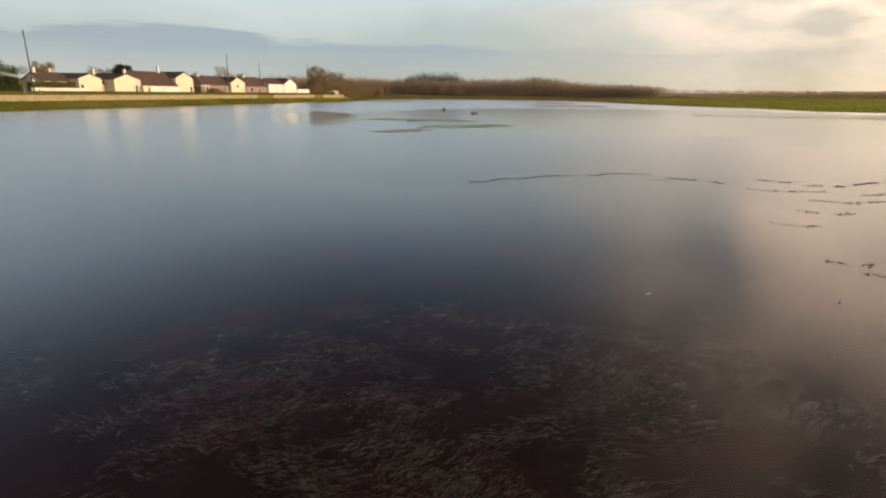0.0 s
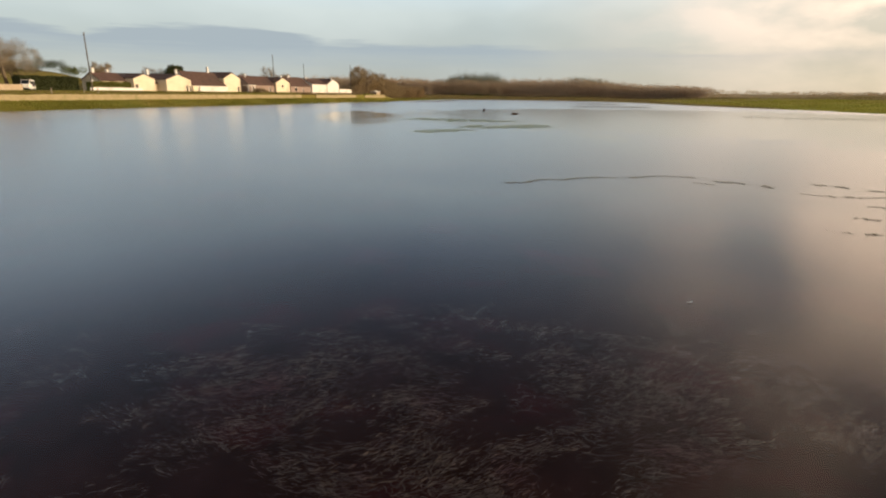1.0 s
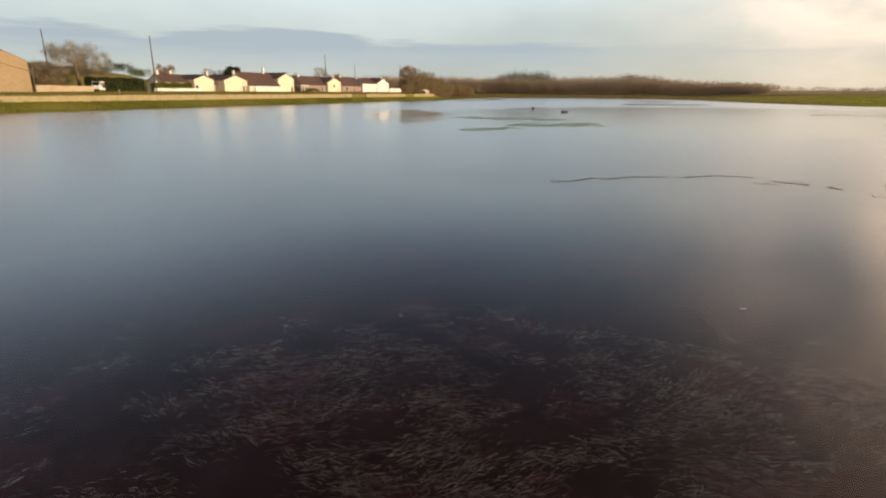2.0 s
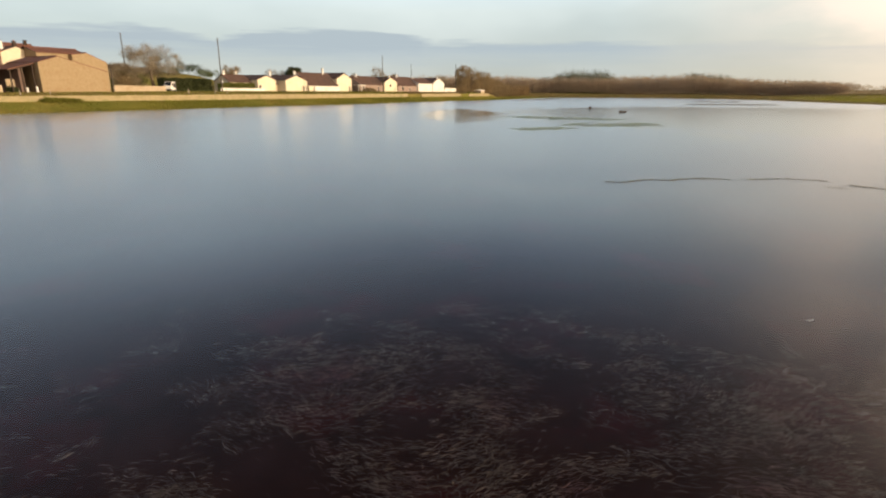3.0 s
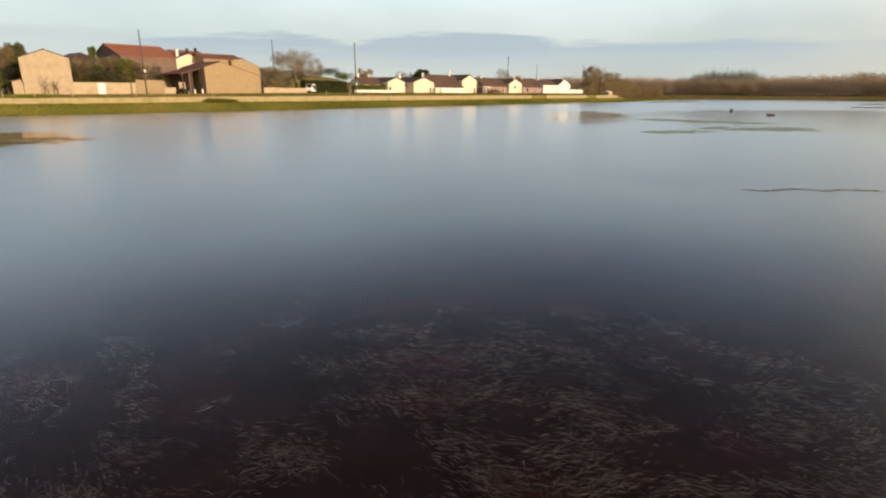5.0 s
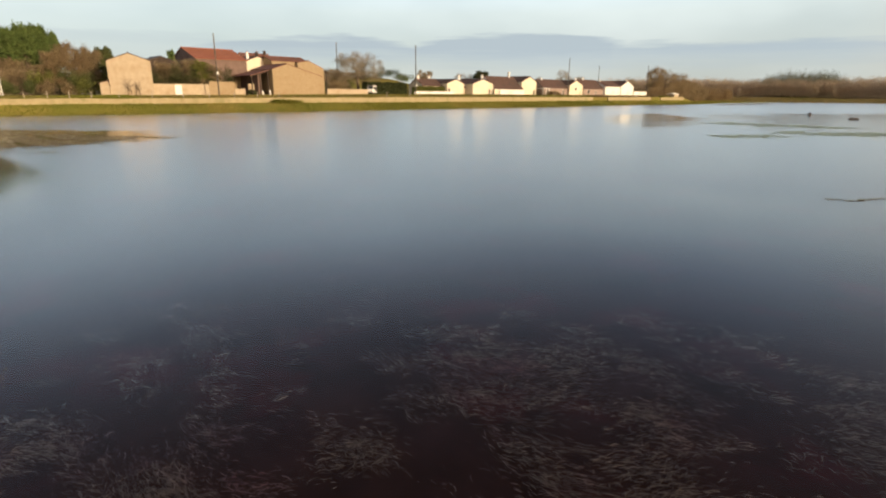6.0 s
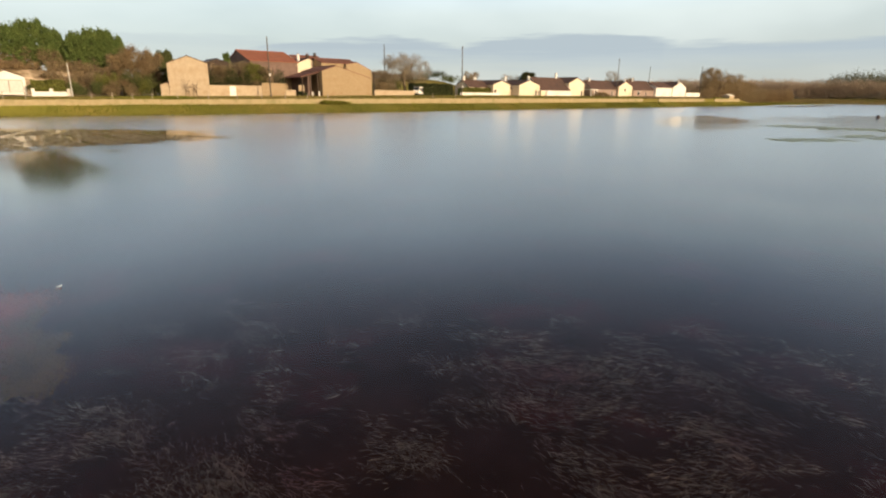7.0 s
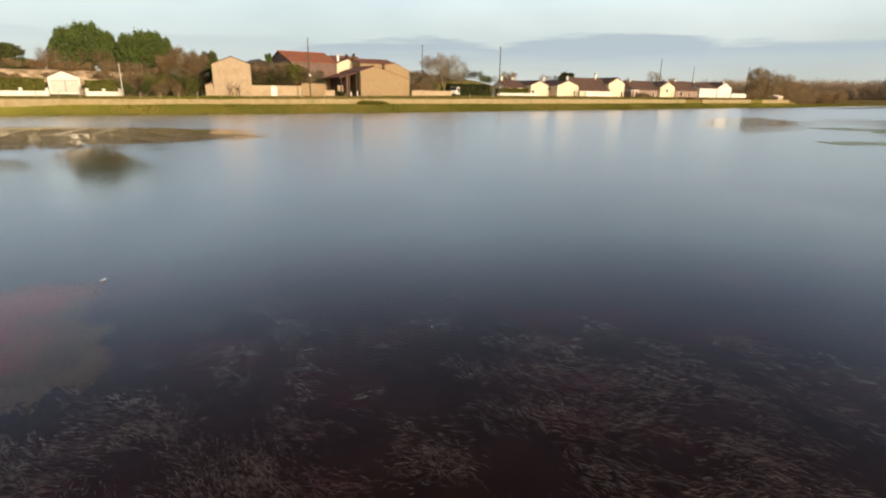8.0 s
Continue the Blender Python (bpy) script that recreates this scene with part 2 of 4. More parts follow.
M_METAL = mat("galvanised", (0.55, 0.54, 0.50), (0.66, 0.64, 0.60), 3.0, rough=0.5)
M_GLASS = mat("dark_glass", (0.02, 0.025, 0.03), (0.03, 0.035, 0.04), 3.0, rough=0.1, bump=0.0, spec=0.6)
M_FEATHER = mat("white_feather", (0.80, 0.79, 0.76), (0.85, 0.84, 0.80), 8.0, rough=0.7, bump=0.2)
M_TYRE = mat("tyre_rubber", (0.02, 0.02, 0.02), (0.03, 0.03, 0.03), 6.0)


def water_material():
    m = bpy.data.materials.new("lake_water")
    m.use_nodes = True
    t = m.node_tree
    t.nodes.clear()
    link = t.links.new
    co = t.nodes.new("ShaderNodeTexCoord")

    def noise_tex(sc, detail, stretch=(1, 1, 1)):
        mp = t.nodes.new("ShaderNodeMapping")
        mp.inputs["Scale"].default_value = stretch
        link(co.outputs["Object"], mp.inputs["Vector"])
        n = t.nodes.new("ShaderNodeTexNoise")
        n.inputs["Scale"].default_value, n.inputs["Detail"].default_value = sc, detail
        link(mp.outputs[0], n.inputs["Vector"])
        return n.outputs["Fac"]

    def math_node(op, a, b, c=None, clamp=False):
        n = t.nodes.new("ShaderNodeMath")
        n.operation, n.use_clamp = op, clamp
        for i, v in enumerate((a, b, c)):
            if isinstance(v, (int, float)):
                n.inputs[i].default_value = v
            elif v is not None:
                link(v, n.inputs[i])
        return n.outputs[0]

    def pool(x, y, rx, ry, turn, edge=5.0):
        """1 inside a sheltered pool, falling to 0 round its edge."""
        mp = t.nodes.new("ShaderNodeMapping")
        mp.vector_type = "TEXTURE"
        mp.inputs["Location"].default_value = (x, y, 0)
        mp.inputs["Rotation"].default_value = (0, 0, radians(turn))
        mp.inputs["Scale"].default_value = (rx, ry, 1)
        link(co.outputs["Object"], mp.inputs["Vector"])
        ln = t.nodes.new("ShaderNodeVectorMath")
        ln.operation = "LENGTH"
        link(mp.outputs[0], ln.inputs[0])
        wob = math_node("MULTIPLY_ADD", noise_tex(0.12, 4.0), 0.9, -0.45)
        wob = math_node("ADD", wob, math_node("MULTIPLY_ADD", noise_tex(0.9, 3.0, (1, 0.35, 1)), 0.5, -0.25))
        r = math_node("ADD", ln.outputs["Value"], wob)
        return math_node("MULTIPLY_ADD", r, -edge, edge + 0.5, clamp=True)

    # sheltered mirrors: off the quarry bank, under the pine, at the village end
    calm = math_node("MAXIMUM", pool(-69.5, 10, 25, 13, 50, 7.0), math_node("MULTIPLY", pool(-25, 108, 8, 30, 14, 3.0), 0.7))
    calm = math_node("MAXIMUM", calm, pool(-37.5, 10.3, 12.5, 2.5, 165, 2.0))
    calm = math_node("MAXIMUM", calm, pool(-40, 5.6, 4.5, 2.2, 170, 3.5))
    # a broad lee on the meadow side, and water damped by the weed beds
    lee = pool(58, 128, 78, 70, 0, 9.0)
    damped = pool(8, 8, 22, 19, 0, 2.0)
    breeze = math_node("MULTIPLY_ADD", noise_tex(0.05, 4.0, (1, 0.5, 1)), 1.6, -0.3, clamp=True)
    streaks = math_node("MULTIPLY_ADD", noise_tex(0.22, 3.0, (0.5, 1, 1)), 2.0, -0.6, clamp=True)
    rough = math_node("MULTIPLY_ADD", breeze, 0.05, 0.19)
    rough = math_node("MULTIPLY_ADD", streaks, 0.03, rough)
    rough = math_node("MULTIPLY", rough, math_node("MULTIPLY_ADD", damped, -0.36, 1.0))
    rough = math_node("MULTIPLY", rough, math_node("MULTIPLY_ADD", lee, -0.45, 1.0))
    rough = math_node("MULTIPLY", rough, math_node("MULTIPLY_ADD", calm, -0.66, 1.0))
    # low ripples that show only where the water is still enough to mirror
    bump = t.nodes.new("ShaderNodeBump")
    bump.inputs["Distance"].default_value = 0.02
    link(noise_tex(2.2, 2.0, (1, 0.7, 1)), bump.inputs["Height"])
    link(math_node("MULTIPLY_ADD", math_node("MAXIMUM", math_node("MULTIPLY", calm, 2.4), damped), 0.22, 0.0), bump.inputs["Strength"])
    face = t.nodes.new("ShaderNodeLayerWeight")
    face.inputs["Blend"].default_value = 0.5
    fres = math_node("MULTIPLY_ADD", math_node("POWER", face.outputs["Facing"], 5.0), 0.98, 0.02)
    gl = t.nodes.new("ShaderNodeBsdfGlossy")
    gl.inputs["Color"].default_value = (1, 1, 1, 1)
    link(rough, gl.inputs["Roughness"])
    link(bump.outputs[0], gl.inputs["Normal"])
    tr = t.nodes.new("ShaderNodeBsdfTransparent")
    tr.inputs["Color"].default_value = (0.84, 0.75, 0.69, 1)
    mx = t.nodes.new("ShaderNodeMixShader")
    link(fres, mx.inputs[0])
    link(tr.outputs[0], mx.inputs[1])
    link(gl.outputs[0], mx.inputs[2])
    out = t.nodes.new("ShaderNodeOutputMaterial")
    link(mx.outputs[0], out.inputs["Surface"])
    return m


M_WATER = water_material()


# ---- building blocks ----
def part(name, data, material, parent=None, label=""):
    """Links a bmesh, or (verts, faces), as one mesh object under a thing or a part."""
    me = bpy.data.meshes.new(name)
    if isinstance(data, tuple):
        me.from_pydata([tuple(v) for v in data[0]], [], [tuple(f) for f in data[1]])
    else:
        data.normal_update()
        data.to_mesh(me)
        data.free()
    me.materials.append(material)
    ob = new(name, me)
    ob.parent = parent
    if label:
        ob["label"] = label
    return ob


def thing(name, m, label, category, group="", kind=""):
    ob = new(name)
    ob.empty_display_size = 0.3
    ob.matrix_world = m
    return tagged(ob, label, category, group, kind)


def add_box(bm, x0, x1, y0, y1, z0, z1, bevel=0.0):
    r = bmesh.ops.create_cube(bm, size=1.0, matrix=Matrix.Translation(((x0 + x1) / 2, (y0 + y1) / 2, (z0 + z1) / 2)) @ Matrix.Diagonal((x1 - x0, y1 - y0, z1 - z0, 1)))
    if bevel:
        edges = {e for v in r["verts"] for e in v.link_edges}
        bmesh.ops.bevel(bm, geom=list(edges), offset=bevel, segments=1, affect="EDGES")
    return bm


def box(x0, x1, y0, y1, z0, z1, bevel=0.0):
    return add_box(bmesh.new(), x0, x1, y0, y1, z0, z1, bevel)


def rod(p, q, r0, r1, sides=8):
    """A tapered round bar from p to q."""
    bm = bmesh.new()
    p, q = Vector(p), Vector(q)
    m = (q - p).to_track_quat("Z", "Y").to_matrix().to_4x4()
    bmesh.ops.create_cone(bm, cap_ends=True, segments=sides, radius1=r0, radius2=r1, depth=(q - p).length, matrix=Matrix.Translation((p + q) / 2) @ m)
    return bm


def prism(profile, y0, y1):
    """A solid from a profile in x and z, drawn from y0 to y1."""
    n = len(profile)
    verts = [(x, y0, z) for x, z in profile] + [(x, y1, z) for x, z in profile]
    faces = [tuple(range(n)), tuple(range(2 * n - 1, n - 1, -1))] + [(i + n, (i + 1) % n + n, (i + 1) % n, i) for i in range(n)]
    bm = bmesh.new()
    vs = [bm.verts.new(v) for v in verts]
    for f in faces:
        bm.faces.new([vs[i] for i in f])
    bmesh.ops.recalc_face_normals(bm, faces=bm.faces)
    return bm


# The village shore: s runs along it, d back from the water
O, U, N = Vector((-120.5, 0)), Vector((0.2059, 0.9786)), Vector((-0.9786, 0.2059))
TURN_S = math.degrees(math.atan2(U.y, U.x))


def at(s, d, z=0.0, turn=0.0):
    """The pose at s, d, z with x along the shore and y away from the water."""
    p = O + s * U + d * N
    return pose(p.x, p.y, z, 0, 0, TURN_S + turn)


def smooth(x, a, b):
    k = np.clip((np.asarray(x, float) - a) / (b - a), 0, 1)
    return k * k * (3 - 2 * k)


def shore(s):
    return np.interp(s, [-40, 18, 55, 110, 205, 255, 320], [7, 6, -1, -4, -4, 1, 3])


def wall_top(s):
    return np.interp(s, [20, 60, 140, 330], [2.72, 2.78, 3.12, 3.25])


def foot(s):
    return np.interp(s, [27, 57, 139, 230], [1.92, 1.85, 1.75, 1.85])


def verge(s):
    return np.interp(s, [20, 60, 145, 330], [3.12, 3.30, 3.90, 3.85])


def height(x, y):
    """The ground's height: lake bed, village bank and hill, far meadows."""
    x, y = np.asarray(x, float), np.asarray(y, float)
    s, d = (x - O.x) * U.x + (y - O.y) * U.y, (x - O.x) * N.x + (y - O.y) * N.y
    sh = shore(s)
    bank = np.where(d < sh, np.clip((d - sh) * 0.09, -0.45, 0), 0) + foot(s) * smooth(d, sh - 0.5, 6.4) * (d >= sh - 0.5)
    bank = np.where(d > 6.33, wall_top(s) + (verge(s) - wall_top(s)) * smooth(d, 6.5, 14), bank)
    rise = np.where(s < 56, 6.0 * smooth(d, 33, 47), 0) + smooth(s, 60, 120) * (1 - smooth(s, 165, 200)) * 6.6 * smooth(d, 32, 66) + 2.5 * smooth(d, 70, 300)
    bank = bank + rise * (d > 20)
    ends = 1 - smooth(s, 318, 352)
    bank = np.where(bank > 0, bank * ends + 0.25 * (1 - ends), bank)
    right = x - np.interp(y, [60, 140, 187, 193, 231, 254, 300, 400, 460], [190, 172, 150, 127, 130, 118, 110, 106, 90])
    far = y - 474 - 0.05 * x - 10 * np.sin(x * 0.05)
    tongue = 30 * (1 - np.hypot((x + 74) / 27, (y - 365) / 110))
    back = -160 - y
    flat = np.maximum(np.maximum(right, far), np.maximum(tongue, back))
    flat = np.where(flat < 0, np.clip(flat * 0.05, -0.45, 0), 0.35 * smooth(flat, 0, 14) + 0.034 * np.clip(flat - 14, 0, 250))
    return np.maximum(np.maximum(bank, flat), -0.45)


def spaced(fine, reach, grow=1.35):
    """Grid lines: the fine ones, then ever wider out to the reach on both sides."""
    out = list(fine)
    step, v = fine[-1] - fine[-2], fine[-1]
    while v < reach:
        step *= grow
        v += step
        out.append(v)
    step, v = fine[1] - fine[0], fine[0]
    while v > -reach:
        step *= grow
        v -= step
        out.insert(0, v)
    return np.array(out)


def build_ground():
    gs = spaced(list(np.arange(-20, 620, 4.0)), 4500)
    gd = spaced(list(np.arange(-330, -24, 5.0)) + list(np.arange(-24, 6, 1.0)) + [6.2, 6.45] + list(np.arange(7, 24, 1.5)) + list(np.arange(24, 60, 3.0)) + list(np.arange(60, 130, 8.0)), 4500)
    ss, dd = np.meshgrid(gs, gd, indexing="ij")
    xs, ys = O.x + ss * U.x + dd * N.x, O.y + ss * U.y + dd * N.y
    zs = height(xs, ys)
    zs = zs + np.where(zs > 0.2, 0.12 * np.sin(xs * 0.21 + 1.3 * np.sin(ys * 0.13)) * np.sin(ys * 0.17), 0)
    nd = len(gd)
    verts = np.stack([xs, ys, zs], -1).reshape(-1, 3)
    i, j = np.meshgrid(np.arange(len(gs) - 1), np.arange(nd - 1), indexing="ij")
    a = (i * nd + j).ravel()
    faces = np.stack([a, a + nd, a + nd + 1, a + 1], -1)
    me = bpy.data.meshes.new("ground")
    me.from_pydata(verts.tolist(), [], faces.tolist())
    for m in (M_MUD, M_GRASS, M_VERGE, M_FIELD, M_MEADOW, M_SAND):
        me.materials.append(m)
    mid = verts[faces].mean(1)
    ms, md = (mid[:, 0] - O.x) * U.x + (mid[:, 1] - O.y) * U.y, (mid[:, 0] - O.x) * N.x + (mid[:, 1] - O.y) * N.y
    kind = np.where(mid[:, 2] < -0.02, 0, 4)
    kind = np.where((mid[:, 1] > 400) & (mid[:, 2] > -0.02), 3, kind)
    kind = np.where((mid[:, 2] > 4.2) & (md < -12), 3, kind)
    kind = np.where((mid[:, 0] < 128) & (mid[:, 1] > 250) & (mid[:, 0] > 0) & (mid[:, 2] > -0.02), 3, kind)
    kind = np.where((md > -12) & (mid[:, 2] > -0.02), 1, kind)
    kind = np.where(md > 6.3, 2, kind)
    kind = np.where(md > 30, 3, kind)
    kind = np.where((md > 26) & (md < 75) & (ms > 118) & (ms < 175), 2, kind)
    kind = np.where((md > 33) & (md < 50) & (ms < 58), 5, kind)
    me.polygons.foreach_set("material_index", kind.astype(np.int32))
    me.polygons.foreach_set("use_smooth", np.ones(len(faces), bool))
    ob = new("ground", me)
    tagged(ob, "dark muddy lake bed rising to green grass banks and fields", "ground", kind="structure")


build_ground()
bmw = bmesh.new()
bmesh.ops.create_grid(bmw, x_segments=1, y_segments=1, size=4500)
water = part("water", bmw, M_WATER)
tagged(water, "calm shallow lake water mirroring the evening sky", "water", kind="structure")


# ---- houses ----
def gable_house(s0, s1, d, z0, eave, apex, depth, wall=M_RENDER, roof=M_TILE, apex_at=0.5, label="", category="house", chimneys=(), openings=(), eave_right=None, name="house", over=0.25, turn=0):
    """A house whose gable end faces the water. Heights are world heights."""
    base = float(z0) - 0.4
    h = thing(name, at(s0, d, base, turn), label, category)
    w, e, a = s1 - s0, eave - base, apex - base
    er = (eave_right if eave_right is not None else eave) - base
    xa = w * apex_at
    body = prism([(0, 0), (w, 0), (w, er), (xa, a), (0, e)], 0, depth)
    part("wall", body, wall, h)
    th = 0.16
    kl, kr = (a - e) / max(xa, 0.01), (a - er) / max(w - xa, 0.01)
    left = prism([(-over, e - over * kl + 0.01), (xa, a + 0.01), (xa, a + th), (-over, e - over * kl + th)], -over, depth + over)
    right = prism([(xa, a + 0.01), (w + over, er - over * kr + 0.01), (w + over, er - over * kr + th), (xa, a + th)], -over, depth + over)
    r = part("roof", left, roof, h)
    part("roof", right, roof, h)
    part("ridge", rod((xa, -over, a + th), (xa, depth + over, a + th), 0.13, 0.13, 6), roof, h)
    for cx, cy, top, mt in chimneys:
        zr = (e + (cx / xa) * (a - e)) if cx < xa else (a - (cx - xa) * kr)
        c = part("chimney", box(cx - 0.35, cx + 0.35, cy - 0.3, cy + 0.3, zr - 0.3, top - base, 0.03), mt, h)
        part("chimney_cap", box(cx - 0.43, cx + 0.43, cy - 0.38, cy + 0.38, top - base + 0.003, top - base + 0.13, 0.02), mt, c)
        part("chimney_pot", rod((cx, cy, top - base + 0.13), (cx, cy, top - base + 0.45), 0.14, 0.11), M_TILE_RED, c)
    for kind, x0, x1, b0, b1, mt in openings:
        o = part(kind, box(x0, x1, -0.03, 0.06, b0 - base, b1 - base), mt, h)
        fr = bmesh.new()
        for u0, u1, v0, v1 in ((x0 - 0.08, x0, b0, b1 + 0.08), (x1, x1 + 0.08, b0, b1 + 0.08), (x0, x1, b1, b1 + 0.08)):
            add_box(fr, u0, u1, -0.07, 0.05, v0 - base, v1 - base)
        part("frame", fr, M_WHITE, o)
        if kind == "window":
            part("sill", box(x0 - 0.12, x1 + 0.12, -0.12, 0.04, b0 - base - 0.08, b0 - base), M_STONE_PALE, o)
            part("glazing_bar", box((x0 + x1) / 2 - 0.03, (x0 + x1) / 2 + 0.03, -0.05, -0.032, b0 - base, b1 - base), M_WHITE, o)
    return h


def side_house(s0, s1, d, z0, eave, apex, depth, wall=M_RENDER, roof=M_TILE, label="", chimneys=(), openings=(), name="house", category="house"):
    """A house whose long side and front roof slope face the water."""
    base = float(z0) - 0.4
    h = thing(name, at(s0, d, base), label, category)
    w, e, a, o, th = s1 - s0, eave - base, apex - base, 0.3, 0.16
    k = (a - e) / (depth / 2)
    pro = [(0, 0), (depth, 0), (depth, e), (depth / 2, a), (0, e)]
    turn = Matrix.Rotation(radians(90), 4, "Z")

    def across(profile, x0, x1):
        bm = prism(profile, -x1, -x0)
        bmesh.ops.transform(bm, matrix=turn, verts=bm.verts)
        return bm

    part("wall", across(pro, 0, w), wall, h)
    part("roof", across([(-o, e - o * k + 0.01), (depth / 2, a + 0.01), (depth / 2, a + th), (-o, e - o * k + th)], -o, w + o), roof, h)
    part("roof", across([(depth / 2, a + 0.01), (depth + o, e - o * k + 0.01), (depth + o, e - o * k + th), (depth / 2, a + th)], -o, w + o), roof, h)
    part("ridge", rod((-o, depth / 2, a + th), (w + o, depth / 2, a + th), 0.13, 0.13, 6), roof, h)
    for cx, cy, top, mt in chimneys:
        zr = e + k * min(cy, depth - cy)
        c = part("chimney", box(cx - 0.35, cx + 0.35, cy - 0.3, cy + 0.3, zr - 0.3, top - base, 0.03), mt, h)
        part("chimney_cap", box(cx - 0.43, cx + 0.43, cy - 0.38, cy + 0.38, top - base + 0.003, top - base + 0.13, 0.02), mt, c)
    for kind, x0, x1, b0, b1, mt in openings:
        ob = part(kind, box(x0, x1, -0.03, 0.06, b0 - base, b1 - base), mt, h)
        fr = bmesh.new()
        for u0, u1, v0, v1 in ((x0 - 0.08, x0, b0, b1 + 0.08), (x1, x1 + 0.08, b0, b1 + 0.08), (x0, x1, b1, b1 + 0.08)):
            add_box(fr, u0, u1, -0.07, 0.05, v0 - base, v1 - base)
        part("frame", fr, M_WHITE, ob)
    return h


def masonry_wall(name, s0, s1, d, z0, top, material, label, category="wall", thick=0.4, cap=None, group="", kind=""):
    w = thing(name, at(s0, d, z0), label, category, group, kind)
    n = max(2, int((s1 - s0) / 3))
    xs = np.linspace(0, s1 - s0, n + 1)
    rnd = random.Random(int(s0 * 7))
    tops = [top - z0 + rnd.uniform(-0.05, 0.05) for _ in xs]
    verts, faces = [], []
    for x, t in zip(xs, tops):
        verts += [(x, 0, -0.3), (x, 0, t), (x, thick, t), (x, thick, -0.3)]
    for i in range(n):
        b = 4 * i
        faces += [(b + k, b + (k + 1) % 4, b + 4 + (k + 1) % 4, b + 4 + k) for k in range(3)]
    faces += [(0, 1, 2, 3), (4 * n + 3, 4 * n + 2, 4 * n + 1, 4 * n)]
    part("masonry", (verts, faces), material, w)
    if cap:
        part("coping", box(-0.03, s1 - s0 + 0.03, -0.05, thick + 0.05, max(tops) + 0.003, max(tops) + 0.1, 0.02), cap, w)
    return w



# two-storey stone house at the lake road, with a lean-to
gable_house(58.1, 66.5, 18.6, 3.48, 10.5, 12.15, 11, M_STONE_PALE, M_TILE, 0.51, "two-storey pale stone house with a plain windowless gable", name="stone_house", eave_right=10.65, over=0.12, turn=-16)
gable_house(56.3, 58.0, 18.7, 3.48, 5.9, 6.35, 6, M_STONE_PALE, M_TILE, 0.9, "low stone lean-to beside the stone house", "outbuilding", name="lean_to", turn=-16)
masonry_wall("garden_wall", 66.0, 79.2, 18.2, 3.4, 6.0, M_STONE_PALE, "pale stone garden wall with a light door", cap=None)
masonry_wall("garden_wall", 79.25, 85.5, 18.2, 3.4, 6.7, M_STONE, "taller stretch of stone garden wall")
masonry_wall("garden_wall", 85.55, 88.2, 18.2, 3.4, 5.1, M_STONE_PALE, "low end of the stone garden wall")
dr = thing("garden_door", at(71.3, 18.1, 3.45), "pale wooden garden door in a stone wall", "door")
part("leaf", box(0, 1.5, 0, 0.08, 0, 2.35, 0.02), M_WHITE, dr)
part("handle", box(1.25, 1.37, -0.05, 0.0, 1.0, 1.08), M_DARKWOOD, dr)
# barn with the red roof
side_house(82.0, 95.6, 32, 4.4, 12.6, 15.6, 18, M_BARN_WALL, M_TILE_RED, "large barn with a bright red tiled roof and walls darkened as in shade", name="barn", category="barn")
gable_house(70, 81.0, 38, 4.4, 11.2, 12.9, 9, M_DARKWOOD, M_SLATE, 0.5, "outbuilding with a dark slate roof", "outbuilding", name="outbuilding")
# cream house behind the barns
gable_house(97.5, 108.6, 38, 4.4, 12.5, 14.2, 12, M_RENDER, M_TILE, 0.40, "cream rendered house with brown tiled roof and chimneys", chimneys=((2.4, 2.4, 15.3, M_WHITE), (4.6, 0.8, 15.4, M_DARKWOOD)), name="cream_house", eave_right=11.9)
side_house(104.5, 114.0, 51, 4.6, 14.0, 16.0, 9, M_RENDER, M_TILE_BROWN, "cream house with a low brown tiled roof", chimneys=((8.2, 4.0, 17.0, M_DARKWOOD),), name="cream_house")
# stone barns
gable_house(95.8, 111.3, 18, 3.9, 10.0, 11.4, 13, M_STONE, M_TILE_BROWN, 0.28, "broad stone barn with an uneven gable and brown roof", "barn", name="stone_barn", eave_right=8.35, over=-0.08)
side_house(103.6, 115.4, 33, 4.3, 13.0, 14.3, 9, M_STONE, M_TILE_BROWN, "stone barn with a shallow brown tiled roof", name="stone_barn", category="barn")
gable_house(111.0, 119.8, 31.5, 4.3, 12.7, 13.3, 9, M_STONE, M_TILE_BROWN, 0.42, "stone barn end with a rounded gable", "barn", name="stone_barn", eave_right=11.2, over=-0.08)
sh = thing("open_shed", at(90.7, 19.5, 3.7), "open lean-to shed with a sloping brown roof", "shed")
part("roof", prism([(-0.5, 4.55), (5.3, 6.15), (5.3, 6.32), (-0.5, 4.72)], -0.3, 11), M_TILE_BROWN, sh)
part("back_wall", box(0, 5.0, 10.6, 10.9, 0, 4.6), M_STONE, sh)
part("side_wall", box(1.9, 2.15, 0.5, 10.5, -0.2, 5.1), M_BARN_WALL, sh, "mauve brown plastered partition")
part("low_wall", box(0.1, 1.8, 2.4, 2.7, -0.2, 2.7), M_STONE_PALE, sh, "low pale stone wall")
part("front_panel", box(2.2, 3.4, 1.6, 1.8, -0.2, 5.2), M_BARN_WALL, sh, "dark boarded front")
for x in (0.0, 2.3, 4.5):
    part("post", box(x, x + 0.26, 0.1, 0.36, -0.2, 4.45 + x * 0.27, 0.02), M_DARKWOOD, sh)
part("beam", prism([(-0.3, 4.37), (5.0, 5.83), (5.0, 6.04), (-0.3, 4.58)], 0.12, 0.34), M_DARKWOOD, sh)
masonry_wall("roadside_wall", 112.0, 126.4, 18, 3.9, 5.35, M_STONE_PALE, "low pale stone wall along the lake road")

